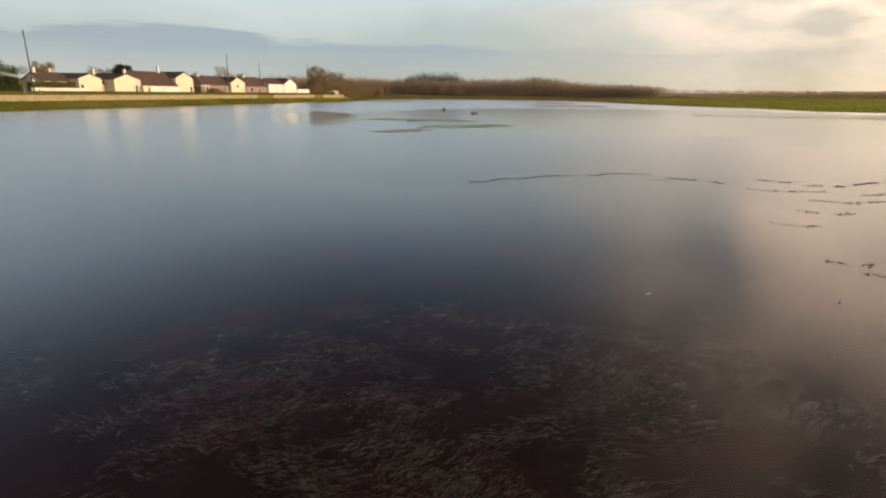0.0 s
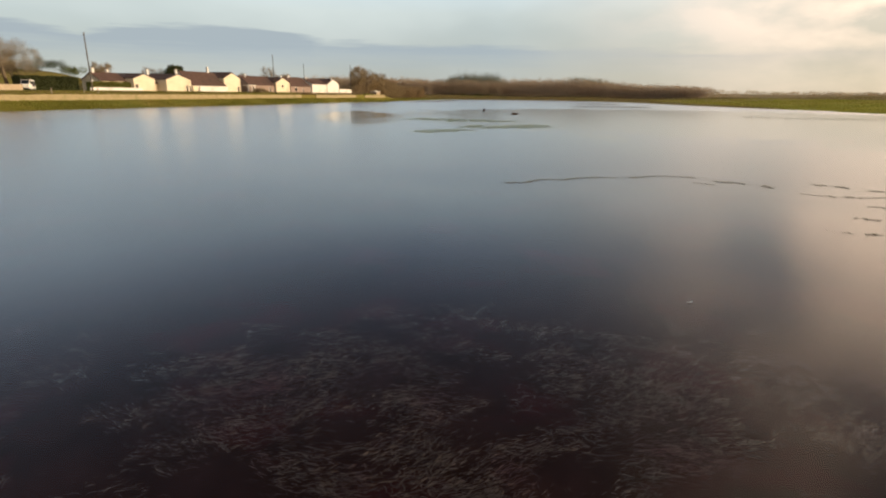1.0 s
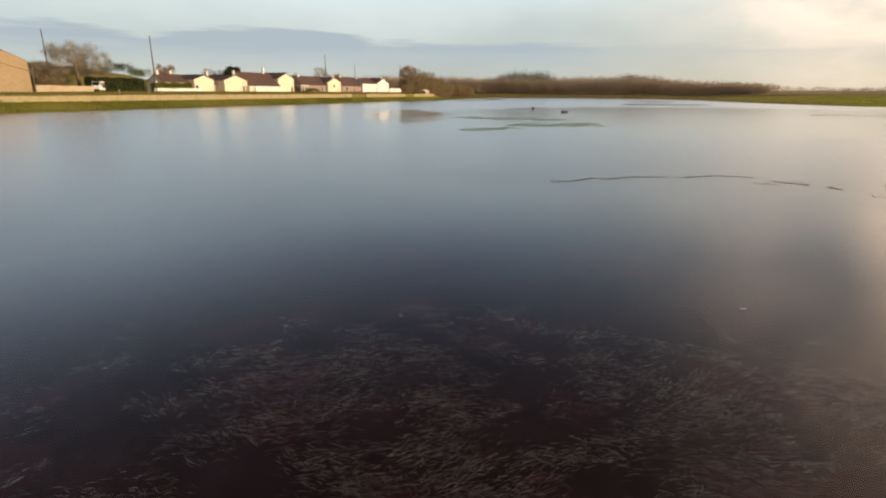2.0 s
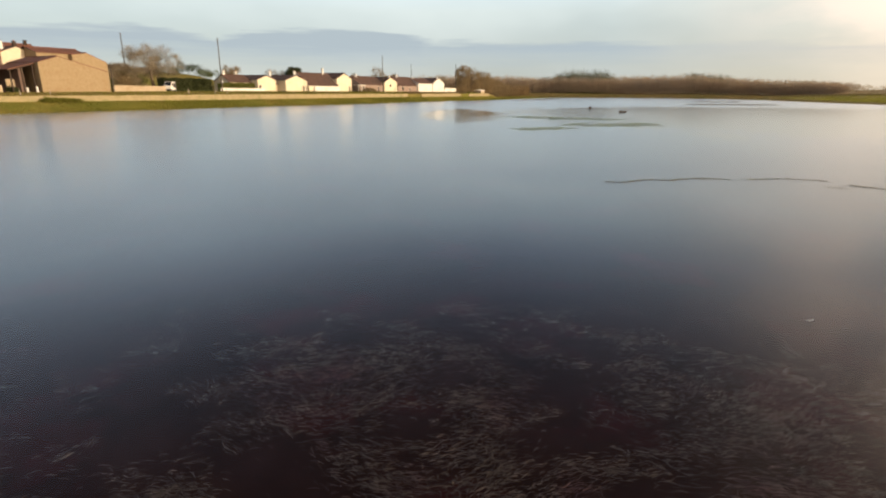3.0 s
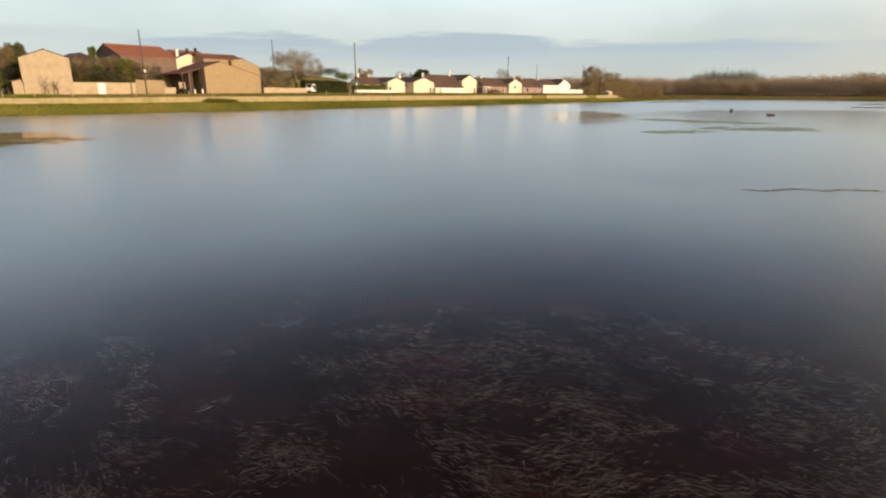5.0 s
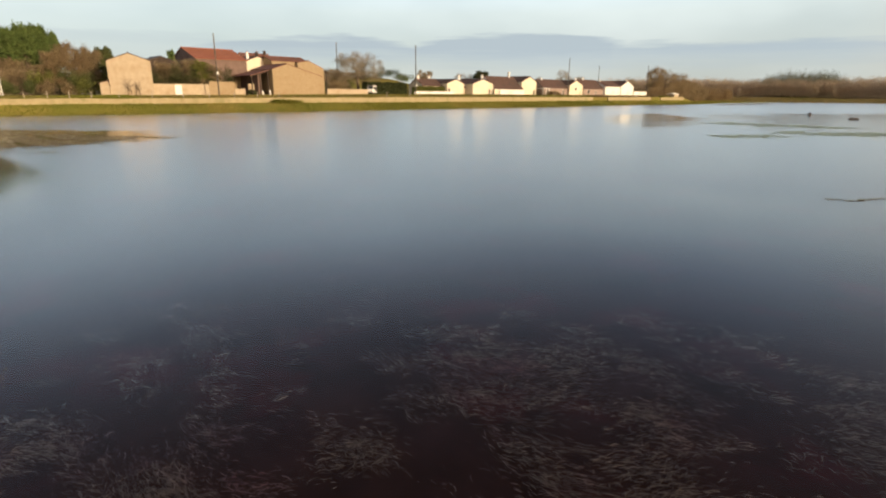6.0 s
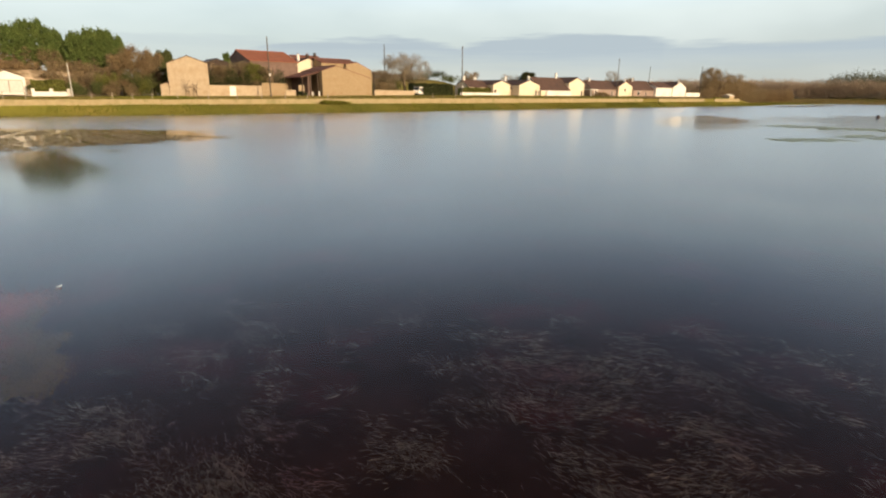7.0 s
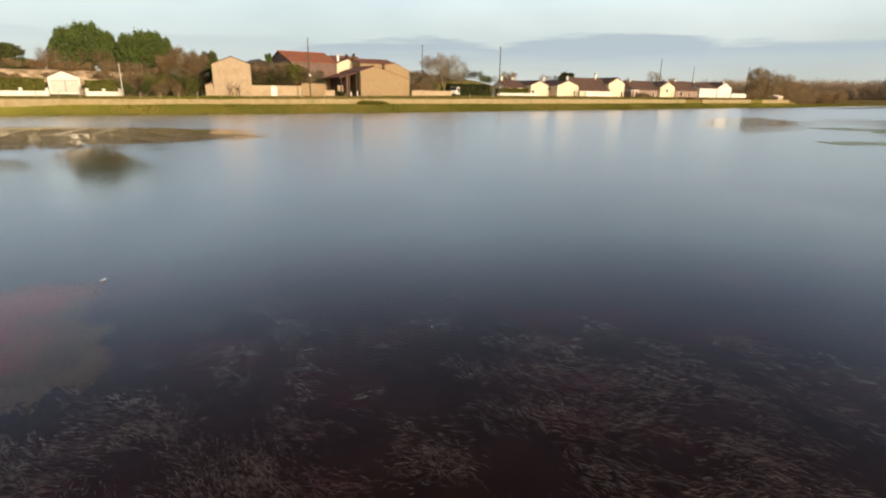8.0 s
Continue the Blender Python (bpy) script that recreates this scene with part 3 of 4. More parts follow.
# white cottages
gable_house(161.7, 170.0, 20, 3.95, 7.75, 9.05, 12.5, M_RENDER, M_TILE, 0.48, "cream gabled cottage with a brown tiled roof", chimneys=((0.8, 10.5, 10.3, M_WHITE),), openings=(("door", 0.5, 1.5, 3.95, 6.0, M_DARKWOOD),), name="cottage")
gable_house(172.6, 183.6, 18, 3.9, 7.75, 9.4, 10.5, M_RENDER, M_TILE, 0.48, "cream gabled cottage with a chimney at its gable", chimneys=((5.3, 0.6, 10.8, M_WHITE), (0.9, 8.0, 10.7, M_WHITE)), openings=(("door", 8.6, 9.4, 3.95, 6.0, M_DARKWOOD), ("door", 10.1, 10.7, 3.95, 5.9, M_DARKWOOD)), name="cottage")
side_house(152.5, 161.5, 22.5, 3.95, 6.9, 9.0, 7, M_RENDER, M_TILE, "low cottage wing with a brown tiled roof", chimneys=((0.9, 3.5, 10.3, M_WHITE),), name="cottage")
side_house(170.2, 172.4, 21.5, 3.95, 6.5, 8.9, 7, M_STONE_PALE, M_TILE, "narrow beige wing between two cottages", name="cottage")
masonry_wall("white_wall", 143.6, 161.2, 16.5, 3.85, 4.85, M_WHITE, "low white garden wall beside the pole", cap=M_WHITE, thick=0.25)
masonry_wall("white_wall", 183.8, 186.0, 17.4, 3.85, 6.0, M_RENDER, "short cream wall beside a cottage", thick=0.3)
gable_house(202.0, 211.6, 19, 3.95, 9.0, 11.0, 20, M_RENDER, M_TILE, 0.5, "tall cream house with a long dark tiled roof", openings=(("door", 7.6, 8.6, 3.95, 6.0, M_DARKWOOD),), name="house")
side_house(184.6, 201.8, 18.4, 3.95, 6.3, 10.6, 10, M_WHITE, M_TILE, "long cream house with a steep dark brown roof", name="house", chimneys=((14.4, 5.0, 12.6, M_WHITE),), openings=(("door", 13.8, 14.9, 3.95, 5.7, M_DARKWOOD),))
masonry_wall("white_wall", 186.1, 200.6, 16.6, 3.85, 5.75, M_WHITE, "white front wall before a long house", thick=0.3)
side_house(216.5, 234.2, 18.6, 3.9, 7.0, 10.2, 8.5, M_STONE_PINK, M_TILE, "low house with pinkish stone walls and a brown roof", chimneys=((3.0, 4.0, 10.9, M_WHITE),), openings=(("door", 2.0, 3.2, 3.95, 6.1, M_DARKWOOD), ("door", 13.5, 14.6, 3.95, 6.1, M_DARKWOOD)), name="house")
gable_house(234.4, 244.9, 18, 3.8, 8.2, 10.2, 18, M_RENDER, M_TILE, 0.47, "white gabled cottage with a small attic window", chimneys=((4.6, 0.5, 11.0, M_WHITE),), openings=(("window", 4.2, 5.4, 6.2, 7.2, M_GLASS),), name="cottage")
side_house(247.0, 264.2, 18.8, 3.7, 7.0, 10.7, 9, M_STONE_PINK, M_TILE, "house with a broad brown roof and pinkish walls", chimneys=((5.5, 4.4, 11.8, M_WHITE),), openings=(("window", 3.5, 5.0, 4.9, 6.3, M_GLASS), ("door", 10.0, 11.2, 3.75, 5.9, M_DARKWOOD)), name="house")
side_house(264.6, 278.9, 18, 3.6, 8.2, 10.4, 9, M_WHITE, M_TILE, "white cottage with its long side to the lake", chimneys=((1.6, 4.4, 11.0, M_WHITE),), name="cottage")
gable_house(279.2, 291.8, 17.8, 3.6, 8.5, 10.9, 14, M_WHITE, M_TILE, 0.5, "white gabled cottage beside the long one", chimneys=((5.3, 0.5, 11.4, M_WHITE),), name="cottage")
masonry_wall("white_wall", 292.0, 306, 17.5, 3.5, 6.1, M_WHITE, "white yard wall at the village end", thick=0.3)
pg = thing("pergola", at(212.2, 16, 3.9), "pale open pergola in front of a house", "pergola")
for x in (0, 2.2, 4.4):
    part("post", box(x, x + 0.18, 0, 0.18, 0, 2.6), M_WHITE, pg)
part("top_beam", box(-0.3, 4.9, -0.05, 0.22, 2.603, 2.85), M_WHITE, pg)
part("canopy", box(-0.3, 4.9, 0.225, 3.0, 2.65, 2.8), M_WHITE, pg)
side_house(330, 335.5, 13, 2.9, 4.9, 5.3, 4, M_STONE_PALE, M_WHITE, "small flat white shed at the end of the shore wall", name="shed", category="shed")

# garage, garden fences and hedges at the near end
g = gable_house(26.9, 32.5, 24, 3.95, 6.95, 8.18, 8, M_WHITE, M_TILE, 0.46, "white garage with a pale double door", "garage", name="garage", over=0.12)
gd_ = part("garage_door", box(0.6, 5.1, -0.08, 0.05, 0.4, 2.75), M_METAL, g, "pale grey double garage door")
for x, m_ in ((0.6, M_POST), (2.80, M_POLE), (2.90, M_POST), (5.06, M_POST)):
    part("door_stile", box(x, x + 0.07, -0.11, -0.083, 0.4, 2.75), m_, gd_)
part("lintel", box(0.5, 5.2, -0.12, -0.02, 2.755, 2.9), M_POST, gd_)


def pillar_fence(s0, s1, n):
    f = thing("garden_fence", at(s0, 16, 3.15), "low white rendered garden wall with square pillars", "fence", "white pillar walls")
    part("panel", box(0, s1 - s0, 0.08, 0.28, -0.2, 0.95), M_WHITE, f)
    part("coping", box(0, s1 - s0, 0.03, 0.33, 0.953, 1.05, 0.02), M_WHITE, f)
    for x in np.linspace(0, s1 - s0, n):
        p = part("pillar", box(x - 0.28, x + 0.28, -0.08, 0.44, -0.2, 1.5, 0.03), M_WHITE, f)
        part("pillar_cap", box(x - 0.34, x + 0.34, -0.14, 0.5, 1.503, 1.62, 0.03), M_WHITE, p)


pillar_fence(10.0, 26.4, 5)
pillar_fence(33.0, 38.8, 3)

# the long retaining wall of the lake road
for a, b, lab in ((-60, 91.9, "long stone retaining wall above the grass bank"), (92, 234, "long tan stone retaining wall below the village"), (246.5, 287.5, "stretch of stone retaining wall"), (298.3, 326, "end stretch of stone retaining wall")):
    w = thing("retaining_wall", at(a, 5.9, 0), lab, "wall", "lake road walls")
    n = int((b - a) / 2)
    xs = np.linspace(0, b - a, n + 1)
    rnd = random.Random(a)
    verts, faces = [], []
    for x in xs:
        t = float(wall_top(a + x)) + 0.1 + rnd.uniform(-0.05, 0.05)
        verts += [(x, rnd.uniform(-0.05, 0.05), 0.6), (x, rnd.uniform(0.05, 0.12), t), (x, 0.7, t), (x, 0.75, 0.6)]
    for i in range(n):
        k = 4 * i
        faces += [(k + 4 + j, k + 4 + j + 1, k + j + 1, k + j) for j in range(3)]
    faces += [(0, 1, 2, 3), (4 * n + 3, 4 * n + 2, 4 * n + 1, 4 * n)]
    part("masonry", (verts, faces), M_WALL, w)

# fence posts along the road
for s in (24.5, 28.0, 31.3, 41.5, 45.0, 48.5, 52.1, 57.0, 63.2, 69.4, 75.0, 80.8, 86.5, 92.0):
    z = float(wall_top(s))
    tilt = random.uniform(-4, 4)
    p = thing("fence_post", at(s, 8.2, z) @ pose(0, 0, 0, 0, tilt, 0), "weathered grey fence post beside the lake road", "post", "roadside posts")
    part("shaft", box(-0.07, 0.07, -0.07, 0.07, -0.3, 1.35, 0.02), M_POST, p)
    part("top", box(-0.08, 0.08, -0.08, 0.08, 1.353, 1.4, 0.02), M_POST, p)


for s, z in ((91.3, 1.0), (93.2, 1.15)):
    p = thing("bollard", at(s, 15, 3.6), "small white bollard beside the stone barn", "bollard", "white bollards")
    part("shaft", rod((0, 0, -0.3), (0, 0, z), 0.22, 0.2, 10), M_WHITE, p)
    part("cap", rod((0, 0, z + 0.003), (0, 0, z + 0.12), 0.23, 0.1, 10), M_WHITE, p)
for s in (126.3, 134.9, 139.0):
    p = thing("fence_post", at(s, 9, float(verge(s)) - 0.5), "weathered grey fence post beside the lake road", "post", "roadside posts")
    part("shaft", box(-0.09, 0.09, -0.09, 0.09, -0.3, 1.3, 0.02), M_POST, p)
    part("top", box(-0.1, 0.1, -0.1, 0.1, 1.303, 1.36, 0.02), M_POST, p)


# ---- poles and lamp ----
def utility_pole(s, d, z, top, label, bx=None, name="utility_pole"):
    p = thing(name, at(s, d, z), label, "pole", "utility poles")
    h = top - z
    part("shaft", rod((0, 0, -0.4), (0, 0, h), 0.19, 0.12), M_POLE, p)
    part("bracket", box(-0.07, 0.07, -0.3, -0.1, h - 0.45, h - 0.38), M_POLE, p)
    part("insulator", rod((0, -0.24, h - 0.377), (0, -0.24, h - 0.2), 0.06, 0.045), M_METAL, p)
    if bx:
        part("junction_box", box(-0.2, 0.2, -0.42, -0.19, bx, bx + 0.55, 0.03), M_WHITE, p, "white metal junction box")
    return p


utility_pole(78.9, 12, 3.2, 17.0, "tall dark timber pole with a white box", 5.0)
utility_pole(141.9, 14, 4.0, 18.6, "tall dark timber pole beside a white wall", 2.4)
utility_pole(133.7, 45, 4.3, 20.5, "dark timber pole behind a bare tree")
utility_pole(233.8, 18.5, 3.9, 19.3, "dark timber pole among the cottages")
utility_pole(295.2, 40, 4.2, 18.9, "dark timber pole behind the roofs")
utility_pole(306.2, 18, 3.7, 18.7, "dark timber pole at the village end")
utility_pole(111.6, 17.4, 3.9, 9.4, "short timber post at the corner of a barn")
lp = thing("lamp_post", at(39.1, 14, 3.2), "slim pale grey post beside a white wall", "post")
part("column", rod((0, 0, -0.3), (-0.05, 0, 6.3), 0.11, 0.07), M_METAL, lp)
part("cap", rod((-0.05, 0, 6.303), (-0.05, 0, 6.45), 0.09, 0.05), M_METAL, lp)

# a van by the low wall
vn = thing("van", at(127.2, 17.0, 3.95, 35), "small white van with grey roof and dark sides, parked", "van")
van_side = prism([(0, 0.4), (4.3, 0.4), (4.3, 2.35), (4.2, 2.5), (1.15, 2.5), (0.55, 1.5), (0.05, 1.3)], 0, 1.85)
bmesh.ops.bevel(van_side, geom=list(van_side.edges), offset=0.05, segments=2, affect="EDGES")
part("body", van_side, M_WHITE, vn)
part("windscreen", prism([(0.50, 1.46), (0.56, 1.44), (1.14, 2.40), (1.08, 2.42)], 0.12, 1.73), M_GLASS, vn, "dark sloping windscreen")
part("roof", box(1.1, 4.25, 0.03, 1.82, 2.503, 2.6, 0.03), M_SLATE, vn, "dark grey roof")
part("side_window", box(1.15, 2.1, -0.03, -0.002, 1.5, 2.25, 0.01), M_GLASS, vn)
part("side_panel", box(2.25, 4.1, -0.03, -0.002, 0.9, 2.25, 0.01), M_SLATE, vn, "dark side panel")
part("bumper", box(-0.12, 0.06, 0.05, 1.8, 0.35, 0.62, 0.03), M_TYRE, vn)
for y in (0.2, 1.4):
    part("headlight", box(-0.03, 0.06, y, y + 0.28, 0.85, 1.08, 0.02), M_METAL, vn)
for x in (0.85, 3.4):
    for y in (-0.02, 1.67):
        wh = part("wheel", rod((x, y, 0.32), (x, y + 0.2, 0.32), 0.33, 0.33, 14), M_TYRE, vn)
        part("rim", rod((x, y - 0.01, 0.32), (x, y + 0.015, 0.32), 0.18, 0.18, 10), M_METAL, wh)

# ---- plants ----
rng = np.random.default_rng(7)


def leaves(centres, radii, per, size, flat=1.0, shell=0.55, aspect=0.6):
    """Small quads scattered through ellipsoids, as (verts, faces)."""
    centres, radii = np.atleast_2d(centres).astype(float), np.atleast_2d(radii).astype(float)
    n = len(centres) * per
    v = rng.normal(size=(n, 3))
    v /= np.linalg.norm(v, axis=1, keepdims=True)
    r = shell + (1 - shell) * rng.random(n) ** 0.5
    r *= 1 + 0.18 * rng.normal(size=n)
    c = np.repeat(centres, per, 0) + v * r[:, None] * np.repeat(radii, per, 0)
    a = rng.normal(size=(n, 3))
    a /= np.linalg.norm(a, axis=1, keepdims=True)
    b = np.cross(a, rng.normal(size=(n, 3)))
    b /= np.linalg.norm(b, axis=1, keepdims=True)
    k = size * (0.6 + 0.8 * rng.random((n, 1)))
    a, b = a * k, b * k * aspect
    verts = np.stack([c - a - b, c + a - b * 0.4, c + a * 0.8 + b, c - a * 0.5 + b * 0.8], 1).reshape(-1, 3)
    f = np.arange(n * 4).reshape(n, 4)
    return verts.tolist(), f.tolist()


def branches(height_, spread, levels, sides, seed, trunk_r, first=0.3, bend=0.35, kids=4):
    """A bare crown: (trunk and limbs, twigs), each (verts, faces)."""
    rnd = random.Random(seed)
    wood, twig = ([], []), ([], [])

    def seg(p, q, r0, r1, out, k):
        ax = (q - p).normalized()
        u = ax.orthogonal().normalized()
        w = ax.cross(u)
        b = len(out[0])
        for c, r in ((p, r0), (q, r1)):
            out[0].extend(tuple(c + (u * math.cos(2 * math.pi * i / k) + w * math.sin(2 * math.pi * i / k)) * r) for i in range(k))
        out[1].extend((b + i, b + (i + 1) % k, b + k + (i + 1) % k, b + k + i) for i in range(k))

    def grow(p, way, length, r, level):
        steps = 3
        for i in range(steps):
            q = p + way * (length / steps)
            r1 = r * 0.84
            seg(p, q, r, r1, wood if level < 2 else twig, sides if level < 2 else 3)
            p, r = q, r1
            way = (way + Vector((rnd.gauss(0, 1), rnd.gauss(0, 1), rnd.gauss(0.15, 0.7))) * bend * 0.4).normalized()
            if level < levels and (level > 0 or i > 0):
                for _ in range(kids if level else kids + 1):
                    az = rnd.uniform(0, 2 * math.pi)
                    side_ = (way.orthogonal().normalized() * math.cos(az) + way.cross(way.orthogonal()).normalized() * math.sin(az))
                    grow(p, (way * rnd.uniform(0.3, 0.9) + side_ * spread).normalized(), length * rnd.uniform(0.42, 0.68), r * 0.5, level + 1)

    grow(Vector((0, 0, -0.3)), Vector((0, 0, 1)), height_ * (0.36 + first * 0.2), trunk_r, 0)
    return wood, twig


def ground_z(m):
    p = m.translation
    return float(height(p.x, p.y))


def bare_tree(s, d, h, label, seed, spread=0.9, kids=3, levels=4, name="bare_tree"):
    m = at(s, d)
    m.translation.z = ground_z(m) - 0.1
    t = thing(name, m, label, "tree", "bare trees")
    wood, twig = branches(h, spread, levels, 6, seed, h * 0.028, kids=kids)
    top = max(v[2] for v in twig[0])
    k = h / top
    wood = ([(v[0] * k, v[1] * k, v[2] * k) for v in wood[0]], wood[1])
    twig = ([(v[0] * k, v[1] * k, v[2] * k) for v in twig[0]], twig[1])
    part("trunk", wood, M_BARK, t)
    crown = part("crown", twig, M_TWIG, t)
    r = np.random.default_rng(seed)
    n = 95
    z = 0.36 + 0.56 * r.random(n)
    rad = h * 0.62 * np.sqrt(np.clip(1 - ((z - 0.5) / 0.5) ** 2, 0.05, 1)) * (0.15 + 0.85 * r.random(n) ** 0.5)
    az = r.random(n) * 2 * math.pi
    c = np.stack([rad * np.cos(az), rad * np.sin(az), z * h], 1)
    cr = np.stack([h * (0.08 + 0.06 * r.random(n)), h * (0.08 + 0.06 * r.random(n)), h * (0.06 + 0.05 * r.random(n))], 1)
    part("twig_spray", leaves(c, cr, 230, 0.24, shell=0.0, aspect=0.055), M_TWIG, crown)
    return t


def hazy_tree(s, d, h, w, label, seed, material=None, name="bare_tree", per=90):
    """A bare tree far off: trunk and limbs under a fine crown of slender twigs."""
    m = at(s, d)
    m.translation.z = ground_z(m) - 0.1
    t = thing(name, m, label, "tree", "bare trees")
    r = np.random.default_rng(seed)
    wood, _ = branches(h, 0.8, 2, 5, seed, h * 0.024, kids=2)
    k = h * 0.82 / max(v[2] for v in wood[0])
    part("trunk", ([(v[0] * k, v[1] * k, v[2] * k) for v in wood[0]], wood[1]), M_BARK, t)
    n = 38
    z = 0.32 + 0.62 * r.random(n)
    rad = w / 2 * np.sqrt(np.clip(1 - ((z - 0.62) / 0.42) ** 2, 0.06, 1)) * r.random(n) ** 0.5
    az = r.random(n) * 2 * math.pi
    c = np.stack([rad * np.cos(az), rad * np.sin(az), z * h], 1)
    cr = np.stack([w * (0.12 + 0.09 * r.random(n)), w * (0.12 + 0.09 * r.random(n)), h * (0.08 + 0.06 * r.random(n))], 1)
    part("crown", leaves(c, cr, per, 0.40, shell=0.0, aspect=0.07), material or M_TWIG, t)
    return t


def evergreen(s, d, h, w, label, seed, material=M_PINE, clumps=70, per=270, size=0.20, name="pine_tree", low=0.12, lump=1.0):
    m = at(s, d)
    m.translation.z = ground_z(m) - 0.1
    t = thing(name, m, label, "tree", "evergreen trees")
    r = np.random.default_rng(seed)
    part("trunk", rod((0, 0, -0.2), (0.1, 0.1, h * 0.8), 0.028 * h, 0.012 * h), M_BARK, t)
    z = low + (1 - low) * r.random(clumps) ** 0.8
    slim = np.sqrt(np.clip(1 - ((z - 0.45) / 0.60) ** 2, 0.05, 1))
    if lump < 1:
        slim = 0.75 * slim + 0.65 * np.minimum(1.25 * (1.04 - z) ** 0.75, 1.0)
    rad = w / 2 * slim * r.random(clumps) ** 0.45
    az = r.random(clumps) * 2 * math.pi
    c = np.stack([rad * np.cos(az), rad * np.sin(az), z * h * 0.93], 1)
    cr = np.stack([w * (0.11 + 0.09 * r.random(clumps)), w * (0.11 + 0.09 * r.random(clumps)), h * (0.06 + 0.05 * r.random(clumps))], 1) * lump
    v, f = leaves(c, cr, per, size, shell=0.0, aspect=0.3)
    if lump < 1:
        # upright shoots that break the outline
        q = 150
        z = 0.35 + 0.65 * r.random(q)
        rad = w / 2 * np.sqrt(np.clip(1 - ((z - 0.45) / 0.60) ** 2, 0.05, 1)) * (0.75 + 0.35 * r.random(q))
        az = r.random(q) * 2 * math.pi
        tip = np.stack([rad * np.cos(az), rad * np.sin(az), z * h * 0.93 + 0.5], 1)
        v2, f2 = leaves(tip, np.stack([0.2 + 0.2 * r.random(q), 0.2 + 0.2 * r.random(q), 0.6 + 0.8 * r.random(q)], 1), 46, size, shell=0.0, aspect=0.3)
        f = f + [[i + len(v) for i in face] for face in f2]
        v = v + v2
    part("crown", (v, f), material, t)
    return t


def bush(s, d, w, depth, h, material, label, seed, z=None, name="bush", per=420, size=0.15, kind="", category="bush", clumps=0):
    m = at(s, d)
    m.translation.z = ground_z(m) if z is None else z
    r = np.random.default_rng(seed)
    n = clumps or max(5, int(w * 1.1))
    c = np.stack([(r.random(n) - 0.5) * w * 0.85, (r.random(n) - 0.5) * depth * 0.7, h * (0.25 + 0.45 * r.random(n))], 1)
    cr = np.stack([0.6 + w / n * (0.6 + 0.5 * r.random(n)), depth * 0.3 * (0.7 + 0.5 * r.random(n)), h * (0.28 + 0.14 * r.random(n))], 1)
    c[:, 2] = np.maximum(c[:, 2], cr[:, 2] * 0.9)
    b = part(name, leaves(c, cr, per, size, shell=0.25, aspect=0.28), material)
    b.matrix_world = m
    return tagged(b, label, category, "shrubs", kind)


def hedge(s0, s1, d, depth, z, top, label, seed=1, material=M_HEDGE):
    m = at((s0 + s1) / 2, d, z)
    n = int((s1 - s0) * 420)
    r = np.random.default_rng(seed)
    w, h = s1 - s0, top - z
    x, y, zz = (r.random(n) - 0.5) * w, r.random(n) * depth, h * r.random(n) ** 0.75
    pin = r.random(n) < 0.6
    y = np.where(pin, 0.12 * r.random(n), y)
    zz = np.where(~pin, h - 0.2 * r.random(n), zz) + 0.12 * np.sin(x * 1.3)
    b = part("hedge", leaves(np.stack([x, y, zz], 1), np.full((n, 3), 0.1), 1, 0.17), material)
    b.matrix_world = m
    core = part("hedge_core", box(-w / 2 + 0.1, w / 2 - 0.1, 0.2, depth - 0.1, -0.2, h - 0.25), material, b)
    return tagged(b, label, "hedge", "hedges")


hedge(8, 26.3, 17.2, 1.6, 3.2, 6.5, "clipped dark green hedge behind a white wall", 1)
hedge(33.0, 38.6, 17.2, 1.6, 3.2, 6.3, "clipped dark green hedge beside the lamp", 2)

hedge(130.5, 146.8, 24, 3.0, 4.0, 7.5, "tall evergreen hedge behind the road, darkened as in shade", 3, M_DARK_SHADED)
hedge(147.0, 160.5, 20, 2.0, 4.0, 6.4, "dark green hedge behind a low white wall", 4)

bare_tree(131.4, 30, 13.4, "wide bare oak catching the evening sun", 3, spread=1.15, kids=3, levels=4)
bare_tree(124, 33, 8, "bushy bare tree beside the oak", 5, kids=3, levels=4)
for i, (s, d, h, w) in enumerate(((186, 60, 8.0, 5), (190, 61, 8.5, 5), (212, 60, 9.5, 9), (231, 64, 6.5, 6), (250, 64, 7, 7), (271, 60, 9.5, 6), (293, 60, 13.5, 9), (306, 60, 10.5, 9), (322, 60, 9.0, 9), (338, 60, 10.0, 9), (355, 60, 10.5, 10), (372, 60, 14.5, 11))):
    hazy_tree(s, d, h, w, "bare winter tree behind the village roofs", 20 + i)
for i, (s, d, h, w) in enumerate(((331, 26, 14.5, 8), (336, 28, 18.0, 10), (343, 25, 18.0, 11), (352, 27, 14.5, 10), (360, 25, 16.0, 12), (370, 28, 14.0, 13), (382, 28, 13.2, 13), (395, 32, 12.8, 13), (410, 36, 12.0, 13))):
    hazy_tree(s, d, h, w, "bare brown tree at the end of the village", 40 + i, M_SCRUB_RED if i % 2 else M_SCRUB, per=190)
for k, (s_, h_) in enumerate(((60.9, 4.6), (61.7, 3.2), (62.6, 4.2), (63.3, 3.0))):
    m_ = at(s_, 16.6, 3.3)
    st = thing("bare_shrub", m_, "bare thin-stemmed shrub before a stone gable", "shrub", "gable shrubs")
    wood_, twig_ = branches(h_, 0.35, 2, 5, 70 + k, 0.10, first=1.2, kids=2)
    k_ = h_ / max(v[2] for v in twig_[0])
    n_ = len(wood_[0])
    part("stem", ([(v[0] * k_, v[1] * k_, v[2] * k_) for v in wood_[0] + twig_[0]], wood_[1] + [tuple(i + n_ for i in f) for f in twig_[1]]), M_BARK, st)
